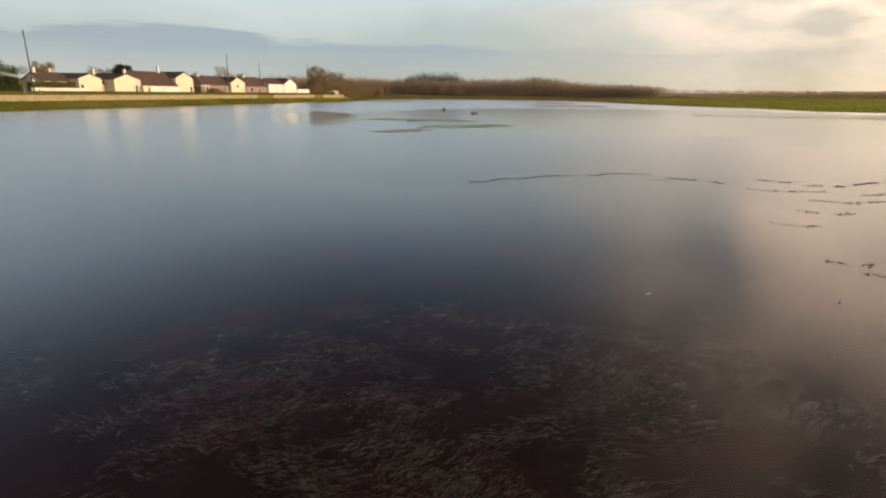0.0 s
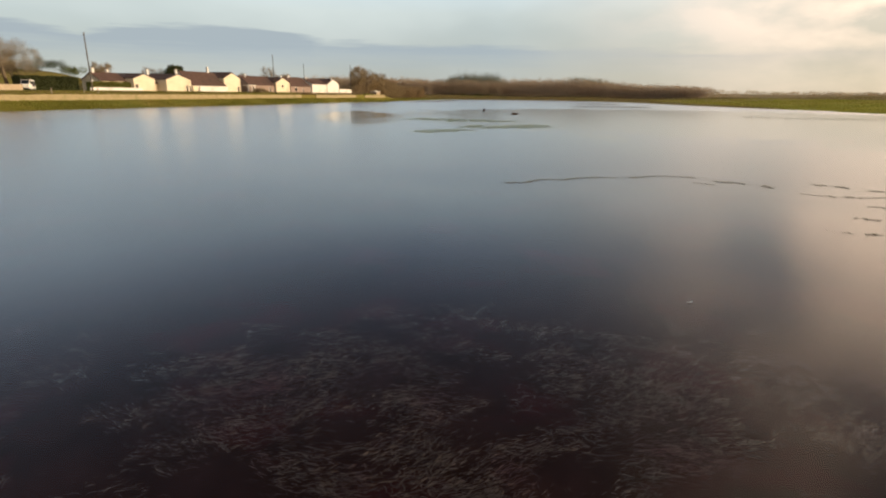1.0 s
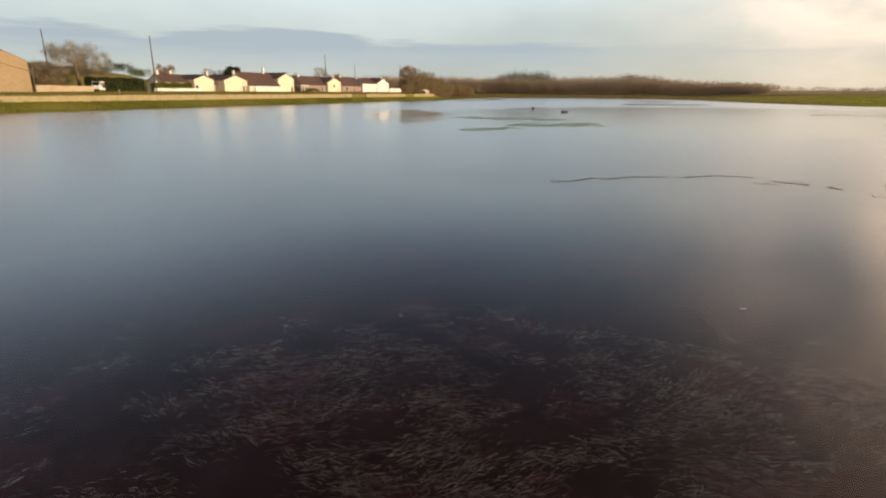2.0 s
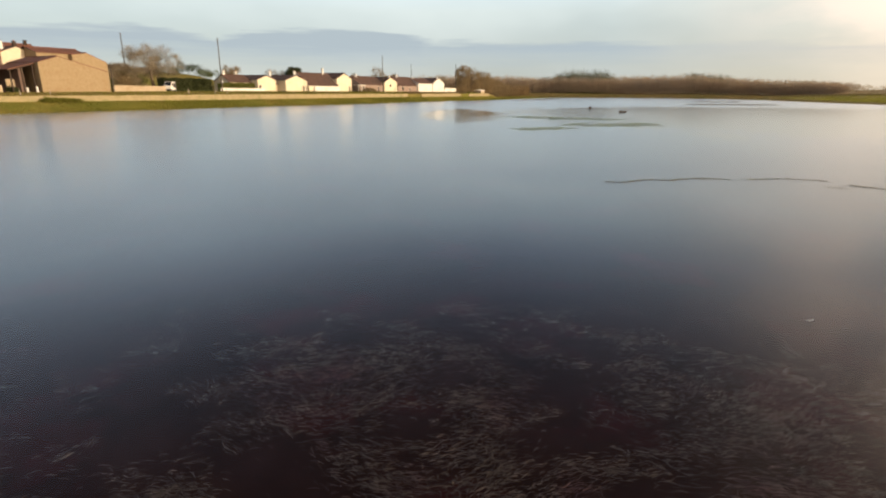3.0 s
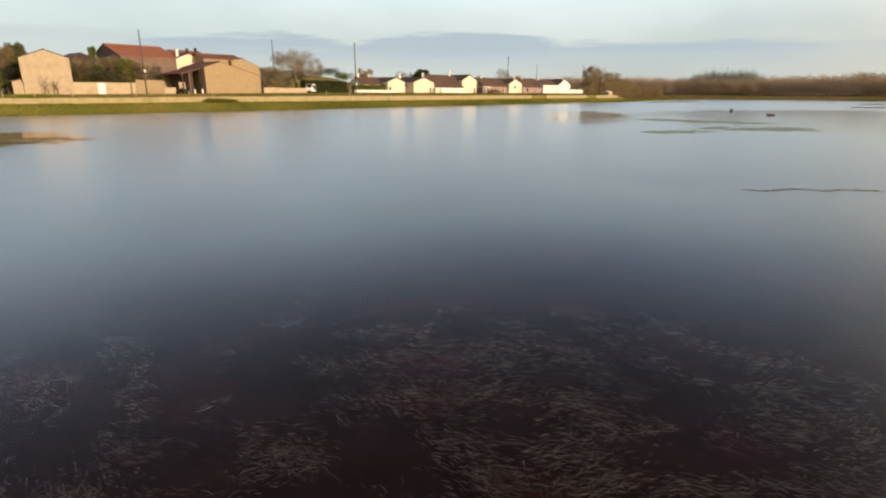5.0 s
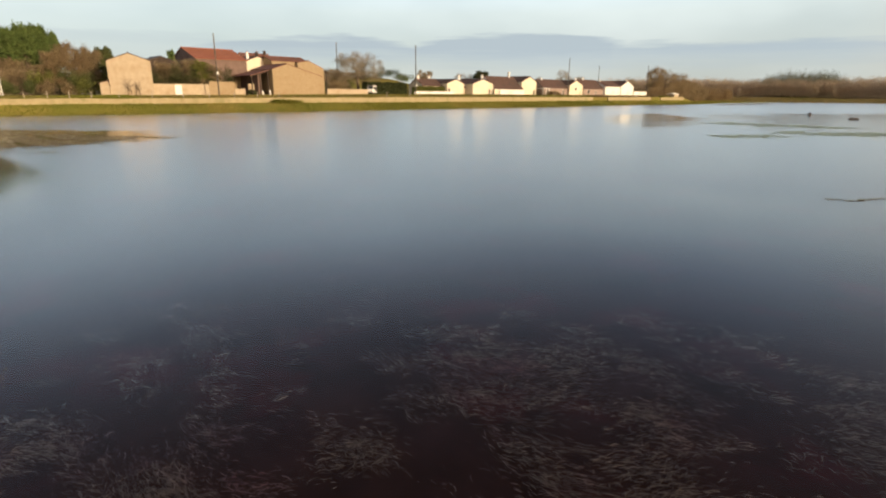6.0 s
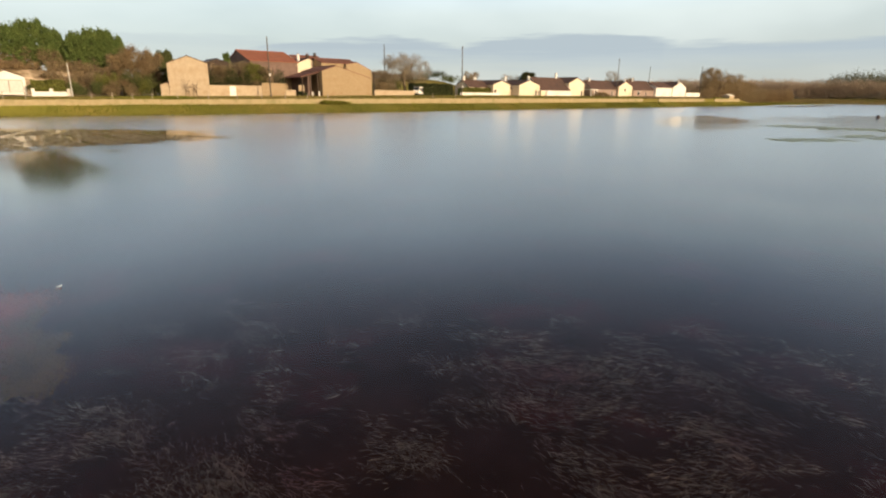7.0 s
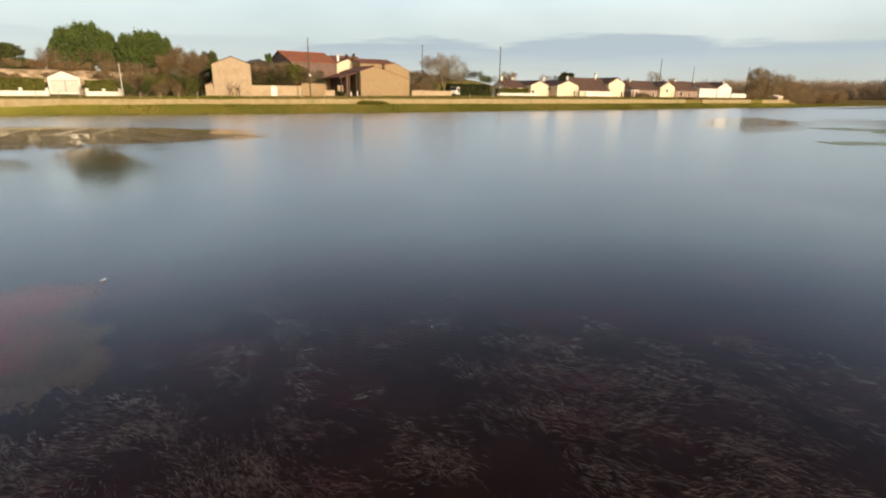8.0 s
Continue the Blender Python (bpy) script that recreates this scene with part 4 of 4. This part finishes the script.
evergreen(215, 52, 10.4, 8, "dark round evergreen behind a cottage", 11, M_DARK_SHADED, low=0.45, name="evergreen_tree")
# pines over the quarry bank
for k, (s_, d_, h_, w_, lab) in enumerate(((33.0, 52, 10.3, 7.5, "broad dark green pine above a sandy bank"), (37.2, 54, 11.9, 8.0, "tall sunlit green pine above a sandy bank"), (40.8, 51, 9.4, 5.0, "green pine beside taller pines"), (45.5, 48, 8.8, 5.5, "dark green pine above brown scrub"), (48.3, 47, 9.6, 5.0, "pointed green pine above brown scrub"), (51.3, 47, 9.8, 4.5, "pointed green pine above brown scrub"), (53.6, 46, 8.0, 4.0, "small green pine above brown scrub"))):
    evergreen(s_, d_, h_, w_, lab, k + 1, clumps=420, per=70, lump=0.40)
evergreen(19.0, 60, 6.5, 10, "dark rounded evergreen on the bank", 7, M_IVY, name="evergreen_tree")
evergreen(10.0, 62, 7.5, 10, "dark rounded evergreen on the bank", 8, M_IVY, name="evergreen_tree")
evergreen(61.8, 36, 11.2, 5.0, "dark evergreen beside the stone house", 9, M_IVY, name="evergreen_tree")
evergreen(79.5, 42, 11.5, 3.0, "pointed dark conifer behind the barn", 10, name="conifer", clumps=18)
evergreen(80.5, 26, 8.4, 6.5, "green bushy tree in front of the red barn", 15, M_HEDGE, name="evergreen_tree")
hazy_tree(54.8, 32, 11.2, 7.0, "russet bare tree beside the stone house", 64, M_SCRUB_RED, per=200)
hazy_tree(51.2, 31, 9.2, 6.0, "russet bare tree beside the pines", 65, M_SCRUB_RED, per=200)
hazy_tree(58.4, 34, 10.4, 5.5, "russet bare tree beside the stone house", 66, M_SCRUB, per=200)
hazy_tree(77, 26, 8.5, 6.5, "bare brown tree behind the garden wall", 61, M_SCRUB)
hazy_tree(72, 26, 8.0, 6.5, "bare brown tree behind the garden wall", 62, M_SCRUB)
hazy_tree(81.5, 24.5, 7.5, 6.5, "bare brown tree behind the garden wall", 63, M_SCRUB)
for i, (s, d, w, dp, h, m, lab) in enumerate((
        (41.5, 34, 10, 7, 8.5, M_SCRUB, "tangled brown winter scrub"), (47, 32, 9, 7, 9.0, M_SCRUB, "tangled brown winter scrub"),
        (53.5, 31, 8, 7, 10.5, M_SCRUB_RED, "tall russet thicket beside the pines"), (50, 26, 9, 4, 3.5, M_SCRUB, "brown bramble thicket below the bank"),
        (57.5, 33, 5, 5, 9.0, M_SCRUB, "tall brown thicket beside the stone house"), (61, 36, 6, 5, 10.0, M_IVY, "tall dark thicket behind the stone house"),
        (56, 25, 5, 4, 4.0, M_HEDGE, "green bramble thicket beside the stone house"), (30, 46, 14, 5, 2.6, M_SCRUB_RED, "russet heath along the top of the bank"),
        (16, 46, 14, 5, 2.4, M_SCRUB_RED, "russet heath along the top of the bank"), (42, 44, 10, 5, 3.0, M_SCRUB, "brown heath along the top of the bank"),
        (73, 23, 13, 5, 7.2, M_DARK_SHADED, "evergreen shrubs behind the garden wall, darkened as in shade"), (84.5, 24.5, 8, 5, 7.6, M_DARK_SHADED, "evergreen shrubs before the red barn, darkened as in shade"), (113.5, 30, 7, 4, 7.5, M_SCRUB_RED, "russet ivy by the stone barn"), (91.6, 21, 1.6, 1.4, 1.6, M_DARK_SHADED, "dark shrub in the open shed"),
        (92.3, 5.0, 8, 1.8, 1.0, M_BLADE, "low olive brambles against the road wall"), (116, 29, 8, 3, 4.5, M_IVY, "dark shrub behind the stone barn"),
        (121, 26, 10, 4, 4.5, M_SCRUB, "brown shrubs behind the low wall"),
        (128, 37, 14, 5, 5.5, M_IVY, "dark evergreen thicket under the oak"), (166, 58, 9, 6, 4.6, M_DARK_SHADED, "dark rounded shrub on the hill"), (156, 56, 8, 6, 4.4, M_DARK_SHADED, "dark rounded shrub on the hill"), (175, 60, 9, 6, 3.6, M_IVY, "dark rounded shrub on the hill"), (150, 66, 16, 6, 1.4, M_SCRUB_RED, "russet scrub on the hill"), (38, 49, 28, 5, 5.5, M_SCRUB, "brown thicket under the pines"), (219, 15, 8, 3, 2.0, M_SCRUB, "brown shrubs in front of a pergola"), (322, 22, 16, 5, 5.0, M_SCRUB_RED, "russet shrubs at the village end"),
        (352, 23, 40, 8, 9.5, M_SCRUB_RED, "russet thicket at the village end"), (392, 28, 50, 10, 9.5, M_SCRUB, "brown thicket at the village end"),
        (241, 7.5, 8, 3, 1.2, M_SCRUB, "brown scrub in the wall's gap"), (293, 8, 9, 3, 1.3, M_SCRUB, "brown scrub in the wall's gap"))):
    bush(s, d, w, dp, h, m, lab, 100 + i, per=140 if "road wall" in lab else 420, clumps=30 if "against the road wall" in lab else 0)
# low scrub dotted over the sandy bank
for i, (s, d, w, h) in enumerate(((9, 37, 4, 1.5), (13, 40, 4.5, 1.6), (18, 36.5, 4, 1.7), (20, 41, 5, 1.4), (25.5, 38, 4, 1.3), (29, 41.5, 5, 1.5), (33, 37, 4, 1.6), (38.5, 41, 4.5, 1.5), (40, 36, 5, 2.6), (44, 39, 4, 2.2))):
    bush(s, d, w, 2.6, h, M_SCRUB if i % 2 else M_IVY, "low dark scrub on the sandy bank", 300 + i, clumps=9, per=260)
for i, (s, d, w, h, m) in enumerate(((43, 26, 6, 3.4, M_IVY), (47.5, 28, 5, 5.0, M_HEDGE), (54.5, 27, 5, 5.5, M_IVY), (51, 30, 4, 6.5, M_IVY), (39.8, 29, 4, 4.5, M_SCRUB_RED))):
    bush(s, d, w, 3.0, h, m, "dark green shrub among brown winter scrub", 330 + i, clumps=12, per=300)
# thickets far behind the village
for i, (s, d, w, h, m) in enumerate(((150, 120, 50, 2.6, M_SCRUB), (205, 115, 70, 3.2, M_SCRUB), (270, 110, 80, 4.5, M_SCRUB_RED), (340, 90, 80, 6.5, M_SCRUB), (95, 130, 50, 3, M_SCRUB), (40, 120, 60, 5, M_SCRUB), (410, 60, 80, 8, M_SCRUB), (480, 50, 90, 10, M_SCRUB_RED), (-10, 90, 50, 6, M_SCRUB))):
    bush(s, d, w, 12, h, m, "far brown winter hedgerow behind the village", 200 + i, name="hedgerow", per=600, size=0.3, kind="stuff", category="hedgerow")


# ---- standing grass ----
def grass(label, x, y, size, material, seed, wide=0.5):
    """Upright tufts, two crossed blades of grass each, rooted on the ground."""
    r = np.random.default_rng(seed)
    z = height(x, y)
    ok = z > 0.03
    x, y, z = x[ok], y[ok], z[ok]
    n = len(x)
    h = size * (0.5 + 0.9 * r.random(n))
    verts, faces = [], []
    a0 = r.random(n) * math.pi
    for k in range(2):
        a = a0 + k * 1.4
        ux, uy = np.cos(a) * h * wide, np.sin(a) * h * wide
        lx, ly = r.normal(size=n) * h * 0.25, r.normal(size=n) * h * 0.25
        verts.append(np.stack([np.stack([x - ux, y - uy, z - 0.02], -1), np.stack([x + ux, y + uy, z - 0.02], -1), np.stack([x + ux * 0.5 + lx, y + uy * 0.5 + ly, z + h], -1), np.stack([x - ux * 0.4 + lx, y - uy * 0.4 + ly, z + h * 0.8], -1)], 1).reshape(-1, 3))
    verts = np.concatenate(verts)
    faces = np.arange(len(verts)).reshape(-1, 4)
    ob = part("grass", (verts.tolist(), faces.tolist()), material)
    return tagged(ob, label, "grass", kind="stuff")


def on_shore(n, s0, s1, d0, d1, seed):
    r = np.random.default_rng(seed)
    s, d = s0 + (s1 - s0) * r.random(n), d0 + (d1 - d0) * r.random(n)
    return O.x + s * U.x + d * N.x, O.y + s * U.y + d * N.y


grass("short green grass on the lake bank", *on_shore(26000, 0, 200, -6, 5.8, 1), 0.16, M_BLADE, 1)
grass("short green grass on the far lake bank", *on_shore(12000, 200, 345, -6, 5.8, 2), 0.22, M_BLADE, 2)
grass("green grass on the roadside verge", *on_shore(6000, 38.5, 60, 6.8, 17, 8), 0.2, M_BLADE, 8)
grass("dry grass along the lake road", *on_shore(26000, 0, 300, 6.8, 17, 3), 0.26, M_BLADE_DRY, 3)
grass("green grass along the lake road", *on_shore(22000, 0, 240, 6.8, 17, 11), 0.24, M_BLADE, 11)
rg = np.random.default_rng(9)
mx, my = 85 + 230 * rg.random(60000) ** 1.3, 90 + 370 * rg.random(60000)
green = ((mx > 128) | (my < 250)) & (height(mx, my) < 4.2)
grass("green meadow grass beyond the lake", mx[green], my[green], 0.2, M_BLADE_MEADOW, 4, 1.2)
grass("dry tan grass at the lake's far corner", mx[~green], my[~green], 0.2, M_BLADE_DRY, 7, 1.2)
grass("low green grass on the spit", -105 + 65 * rg.random(12000), 258 + 215 * rg.random(12000), 0.25, M_BLADE, 5, 0.8)
grass("rough grass before the far wood", -180 + 400 * rg.random(26000), 466 + 95 * rg.random(26000), 0.4, M_BLADE_DRY, 6, 0.9)


# ---- far woods round the lake ----
def far_wood(label, pts, material, rows, step, seed, per=60, size=0.55, name="far_wood"):
    """pts: (x, y, top) along the wood's edge; crowns stand in rows behind it."""
    r = np.random.default_rng(seed)
    cs, rs = [], []
    for (x0, y0, t0), (x1, y1, t1) in zip(pts, pts[1:]):
        n = max(2, int(math.hypot(x1 - x0, y1 - y0) / step))
        for k in range(rows):
            f = (np.arange(n) + r.random(n)) / n
            x, y = x0 + (x1 - x0) * f, y0 + (y1 - y0) * f + k * 7 + r.random(n) * 4
            low = height(x, y)
            tall = np.maximum(t0 + (t1 - t0) * f - low, 1.5) * (0.98 + 0.28 * r.random(n)) * (0.84 + 0.16 * (k + 1) / rows)
            for q in range(3):
                cs.append(np.stack([x + 2 * r.normal(size=n), y + 2 * r.normal(size=n), low + tall * (0.22 + 0.24 * q + 0.08 * r.random(n))], 1))
                rs.append(np.stack([3.0 + r.random(n) * 3.2, 2.5 + 2 * r.random(n), tall * (0.22 + 0.10 * r.random(n))], 1))
    ob = part(name, leaves(np.concatenate(cs), np.concatenate(rs), per, size, shell=0.2, aspect=0.3), material)
    return tagged(ob, label, "wood", kind="stuff")


far_wood("long brown winter wood beyond the lake, paled as by haze", [(-190, 566, 18.5), (-99, 564, 18.6), (-60, 566, 17.5), (-38, 567, 18.0), (20, 568, 18.2), (42, 567, 18.6), (100, 560, 19.4), (128, 555, 16.8), (152, 550, 14.8), (190, 538, 13.6), (206, 533, 13.2)], M_FOREST_HAZY, 6, 2.6, 1, per=64, size=0.6)
far_wood("dark evergreens standing above the far wood", [(-42, 580, 18.8), (-26, 582, 25.0), (-15, 584, 24.0), (8, 584, 23.6), (16, 583, 19.0)], M_FOREST_DARK, 4, 1.9, 2)
far_wood("dark evergreens standing above the far wood", [(84, 578, 20.2), (102, 576, 20.0), (125, 574, 17.0)], M_FOREST_DARK, 3, 2.2, 4)
far_wood("low distant hedge beyond the meadow, paled as by haze", [(200, 532, 11.4), (258, 502, 10.0), (347, 446, 10.2), (450, 375, 11.2)], M_FARHEDGE_HAZY, 2, 3.6, 3, per=20)

# ---- water plants and small things on the lake ----
def weed_bed():
    """Strands of drowned weed, thick in clumps, just under the surface."""
    r = np.random.default_rng(5)
    m = 24000
    ang_ = radians(90) - (r.random(m) * radians(170) - radians(118))
    dist = 0.5 + 13.0 * r.random(m) ** 0.65
    cx, cy = dist * np.cos(ang_), dist * np.sin(ang_)
    c1 = np.sin(cx * 1.9 + 2.2 * np.sin(cy * 1.3)) * np.sin(cy * 2.3 + 1.7 * np.sin(cx * 1.1 + 1))
    c2 = np.sin(cx * 0.63 + 1.1 * np.sin(cy * 0.5 + 2)) * np.sin(cy * 0.71 + 0.9 * np.sin(cx * 0.6))
    keep = r.random(m) < np.clip(0.16 + 0.75 * c1 + 0.45 * c2 + 0.3 * np.clip(cx - 0.8, 0, 1), 0.02, 0.9) * np.clip((12.6 - dist) / 4.0, 0.04, 1)
    cx, cy = cx[keep], cy[keep]
    m = len(cx)
    many = r.integers(4, 17, m)
    which = np.repeat(np.arange(m), many)
    n = len(which)
    wide = (0.05 + 0.14 * r.random(m))[which]
    lie = radians(10) + 0.35 * np.sin(cx * 0.9 + 1.3 * cy) + 0.3 * r.normal(size=m) + (r.random(m) < 0.12) * r.normal(size=m)
    flow = lie[which] + 0.22 * r.normal(size=n)
    along, off_ = r.normal(size=n) * wide * 1.3, r.normal(size=n) * wide * 0.8
    x = cx[which] + along * np.cos(lie[which]) - off_ * np.sin(lie[which])
    y = cy[which] + along * np.sin(lie[which]) + off_ * np.cos(lie[which])
    ln, wd = (0.028 + 0.05 * r.random(m))[which] * (0.6 + 0.8 * r.random(n)), 0.0024 + 0.0034 * r.random(n)
    up = radians(35) * (2 * r.random(n) - 1)
    z = -0.02 - (0.07 * r.random(m))[which] - 0.02 * r.random(n)
    ux, uy = np.cos(flow), np.sin(flow)
    bend = 0.14 * r.normal(size=n)
    pts = []
    for k, off in ((-1, 0.0), (0, 1.0), (1, 0.0)):
        px, py = x + ux * ln * k - uy * ln * bend * off, y + uy * ln * k + ux * ln * bend * off
        w = wd * (1.0 if k == 0 else 0.45)
        zz = z + (0.008 if k == 0 else 0.0) + 0.003 * k
        wh, wv = w * np.cos(up), w * np.sin(up)
        pts.append(np.stack([px - uy * wh, py + ux * wh, zz - wv], -1))
        pts.append(np.stack([px + uy * wh, py - ux * wh, zz + wv], -1))
    verts = np.stack(pts, 1).reshape(-1, 3)
    b = np.arange(n)[:, None] * 6
    faces = np.concatenate([b + [0, 1, 3, 2], b + [2, 3, 5, 4]])
    ob = part("drowned_weed", (verts.tolist(), faces.tolist()), M_WEED)
    tagged(ob, "tan and purplish strands of weed under shallow water", "water weed", kind="stuff")


weed_bed()


def floating_mat(label, line, width, per, seed, size=0.12, name="floating_weed", material=M_MAT):
    """Weed tufts lying on the water along a wandering line."""
    r = np.random.default_rng(seed)
    cs = []
    for (x0, y0), (x1, y1) in zip(line, line[1:]):
        ln = math.hypot(x1 - x0, y1 - y0)
        n = max(4, int(ln * per))
        f = r.random(n)
        gap = np.sin(f * ln * 1.7 + seed) + 0.6 * np.sin(f * ln * 4.1)
        f, n = f[gap > -0.55], int((gap > -0.55).sum())
        side_ = r.normal(size=n) * width * (0.5 + 0.5 * np.sin(f * ln * 0.9 + 1) ** 2)
        ux, uy = (x1 - x0) / ln, (y1 - y0) / ln
        cs.append(np.stack([x0 + (x1 - x0) * f - uy * side_, y0 + (y1 - y0) * f + ux * side_, np.full(n, 0.012)], 1))
    c = np.concatenate(cs).reshape(-1, 3)
    rad = np.stack([np.full(len(c), size * 1.4), np.full(len(c), size * 1.4), np.full(len(c), 0.02)], 1)
    v, f = leaves(c, rad, 5, size, shell=0.2)
    v = np.array(v)
    v[:, 2] = 0.012 + np.abs(v[:, 2] - 0.012) * 0.35 if material is M_MAT else 0.006 + np.abs(v[:, 2]) * 0.03
    ob = part(name, (v.tolist(), f), material)
    tagged(ob, label, "water weed", kind="stuff")


LINE = "thin broken line of dark weed on the water"
floating_mat(LINE, [(1.2, 28.9), (2.2, 29.0), (3.3, 30.4), (4.6, 30.4), (5.5, 31.4), (8.4, 31.8), (10.5, 32.9), (12.4, 32.6)], 0.07, 36, 1, 0.04)
floating_mat(LINE, [(12.9, 31.4), (13.6, 30.9), (14.9, 30.0), (15.5, 28.7)], 0.08, 40, 2, 0.042)
floating_mat(LINE, [(18.0, 30.9), (18.9, 30.4), (19.8, 29.2), (21.0, 28.7), (25.3, 30.8), (33, 30.5)], 0.10, 44, 3, 0.045)
for i, line in enumerate((((11.4, 30.6), (12.6, 30.0)), ((15.6, 27.6), (17.5, 26.9), (19.5, 27.2)), ((17.0, 24.8), (18.4, 24.0), (20.5, 24.6)), ((14.8, 22.2), (16.0, 21.5), (17.4, 21.9)), ((12.4, 19.8), (13.2, 19.3), (14.6, 19.6)), ((11.2, 15.0), (11.9, 14.5), (12.4, 14.7)), ((11.3, 14.0), (11.9, 13.6)), ((20.5, 26.2), (24, 26.9), (28, 26.2)))):
    floating_mat("scattered dark weed tufts on the water", line, 0.10, 22, 30 + i, 0.036)
BED = "wide pale green weed bed lying on the water"
floating_mat(BED, [(-13.7, 102.0), (-7, 98.5), (1.0, 98.6), (3.0, 94.5)], 2.6, 60, 5, 0.3, material=M_BED)
floating_mat(BED, [(-2.9, 80.6), (3.2, 78.6), (8.1, 86.9)], 2.0, 50, 6, 0.3, material=M_BED)
floating_mat(BED, [(-8.1, 66.7), (-5.8, 70.0), (-3.0, 72.8)], 1.3, 40, 7, 0.3, material=M_BED)
floating_mat("drowned grass at the meadow's edge", [(35, 233), (52, 235), (67, 238)], 1.2, 14, 8, 0.6)
floating_mat("drowned grass at the meadow's edge", [(50, 312), (58, 309), (68, 303)], 2.0, 14, 9, 0.6)
floating_mat("drowned grass off the meadow", [(62, 140), (80, 134), (100, 134), (125, 150)], 7.0, 14, 12, 0.25, material=M_SEDGE)
floating_mat("drowned grass off the meadow", [(95, 122), (112, 132), (135, 158)], 6.0, 24, 13, 0.25, material=M_SEDGE)
floating_mat("drowned grass off the village end", [(-40, 292), (-30, 330), (-24, 372)], 2.5, 8, 10, 0.5)
floating_mat("dark weed along the edge of still water", [(-52.5, 9.5), (-50.6, 12.2), (-48, 15), (-44.5, 17.4)], 0.5, 44, 14, 0.055)
floating_mat("brown weed in the still water off the bank", [(-66, -8), (-62, 8), (-60, 18), (-59, 27)], 4.5, 220, 16, 0.085)
floating_mat("brown weed in the still water off the bank", [(-78, 2), (-73, 14), (-67, 25)], 4.0, 200, 17, 0.09)
floating_mat("brown weed in the still water off the bank", [(-55, 0), (-53, 11), (-52.5, 20), (-55.5, 28.5)], 2.4, 170, 18, 0.08)
floating_mat("dark weed along the edge of still water", [(-60, 13), (-57, 19), (-54, 25)], 1.2, 8, 15, 0.1)


def weed_patch(name, label, material, x, y, rx, ry, turn, n, seed, ragged_by=0.22):
    """A ragged patch of fine weed resting low in the water."""
    r = np.random.default_rng(seed)
    a, q = r.random(n) * 2 * math.pi, r.random(n) ** 0.5 * (1 + 0.12 * r.normal(size=n))
    q = q * (1 + ragged_by * np.sin(3 * a + seed) + 0.13 * np.sin(7 * a) + 0.08 * np.sin(13 * a + 2))
    u, v = rx * q * np.cos(a), ry * q * np.sin(a)
    k = radians(turn)
    c = np.stack([x + u * math.cos(k) - v * math.sin(k), y + u * math.sin(k) + v * math.cos(k), -0.15 + 0.08 * r.random(n)], 1)
    ob = part(name, leaves(c, np.full((n, 3), 0.03), 1, 0.02), material)
    tagged(ob, label, "water weed", kind="stuff")


weed_patch("red_weed", "reddish brown bed of weed under the water", M_REDWEED, -12.6, 0.5, 3.6, 2.0, -12, 120000, 21)
weed_patch("red_weed", "small bright red patch of weed under the water", M_REDWEED, -13.6, 2.45, 0.9, 0.4, 20, 9000, 22)
weed_patch("olive_weed", "olive fringe of weed beside the red bed", M_OLIVEWEED, -10.9, 1.9, 2.0, 0.9, -25, 26000, 23)
weed_patch("red_weed", "reddish patch of weed under the water", M_REDWEED, 6.6, 4.6, 1.5, 0.8, 30, 9000, 24, 0.4)


def feather(x, y, turn):
    f = thing("feather", pose(x, y, 0.012, 0, 0, turn), "small white feather floating on the water", "feather", "floating feathers")
    prof = [(-0.07, 0.0), (-0.05, 0.02), (0.0, 0.028), (0.05, 0.022), (0.075, 0.0)]
    verts, faces = [], []
    for x_, w in prof:
        verts += [(x_, -w, 0.02 * abs(x_ / 0.07) ** 2 + 0.012), (x_, 0, 0.022 * abs(x_ / 0.07) ** 2), (x_, w, 0.02 * abs(x_ / 0.07) ** 2 + 0.012)]
    for i in range(len(prof) - 1):
        b = 3 * i
        faces += [(b, b + 3, b + 4, b + 1), (b + 1, b + 4, b + 5, b + 2)]
    part("vane", (verts, faces), M_FEATHER, f)
    part("quill", rod((-0.1, 0, 0.02), (0.07, 0, 0.018), 0.003, 0.0015, 5), M_FEATHER, f)


feather(4.92, 12.01, 20)
feather(9.27, 11.69, 70)
feather(-13.99, 3.87, 110)


# two dark lumps on the far water, wood shapes standing in for birds
lg = thing("dark_low_lump", pose(6.8, 134.5, 0.0, 0, 0, 8), "dark log-shaped lump on the water, in place of a bird", "log")
part("trunk", rod((-0.85, 0, 0.05), (0.75, 0.1, 0.12), 0.24, 0.17, 10), M_DARKWOOD, lg)
part("branch_stub", rod((-0.35, 0, 0.12), (-0.5, 0.05, 0.52), 0.09, 0.05, 8), M_DARKWOOD, lg)
sp = thing("dark_upright_lump", pose(-0.8, 158.3, 0.0, 0, 0, 30), "dark stump-shaped lump on the water, in place of a bird", "stump")
part("trunk", rod((0, 0, -0.4), (0.06, 0, 0.62), 0.42, 0.26, 11), M_DARKWOOD, sp)
part("root", rod((0.1, 0, 0.12), (0.75, 0.12, -0.12), 0.17, 0.08, 8), M_DARKWOOD, sp)
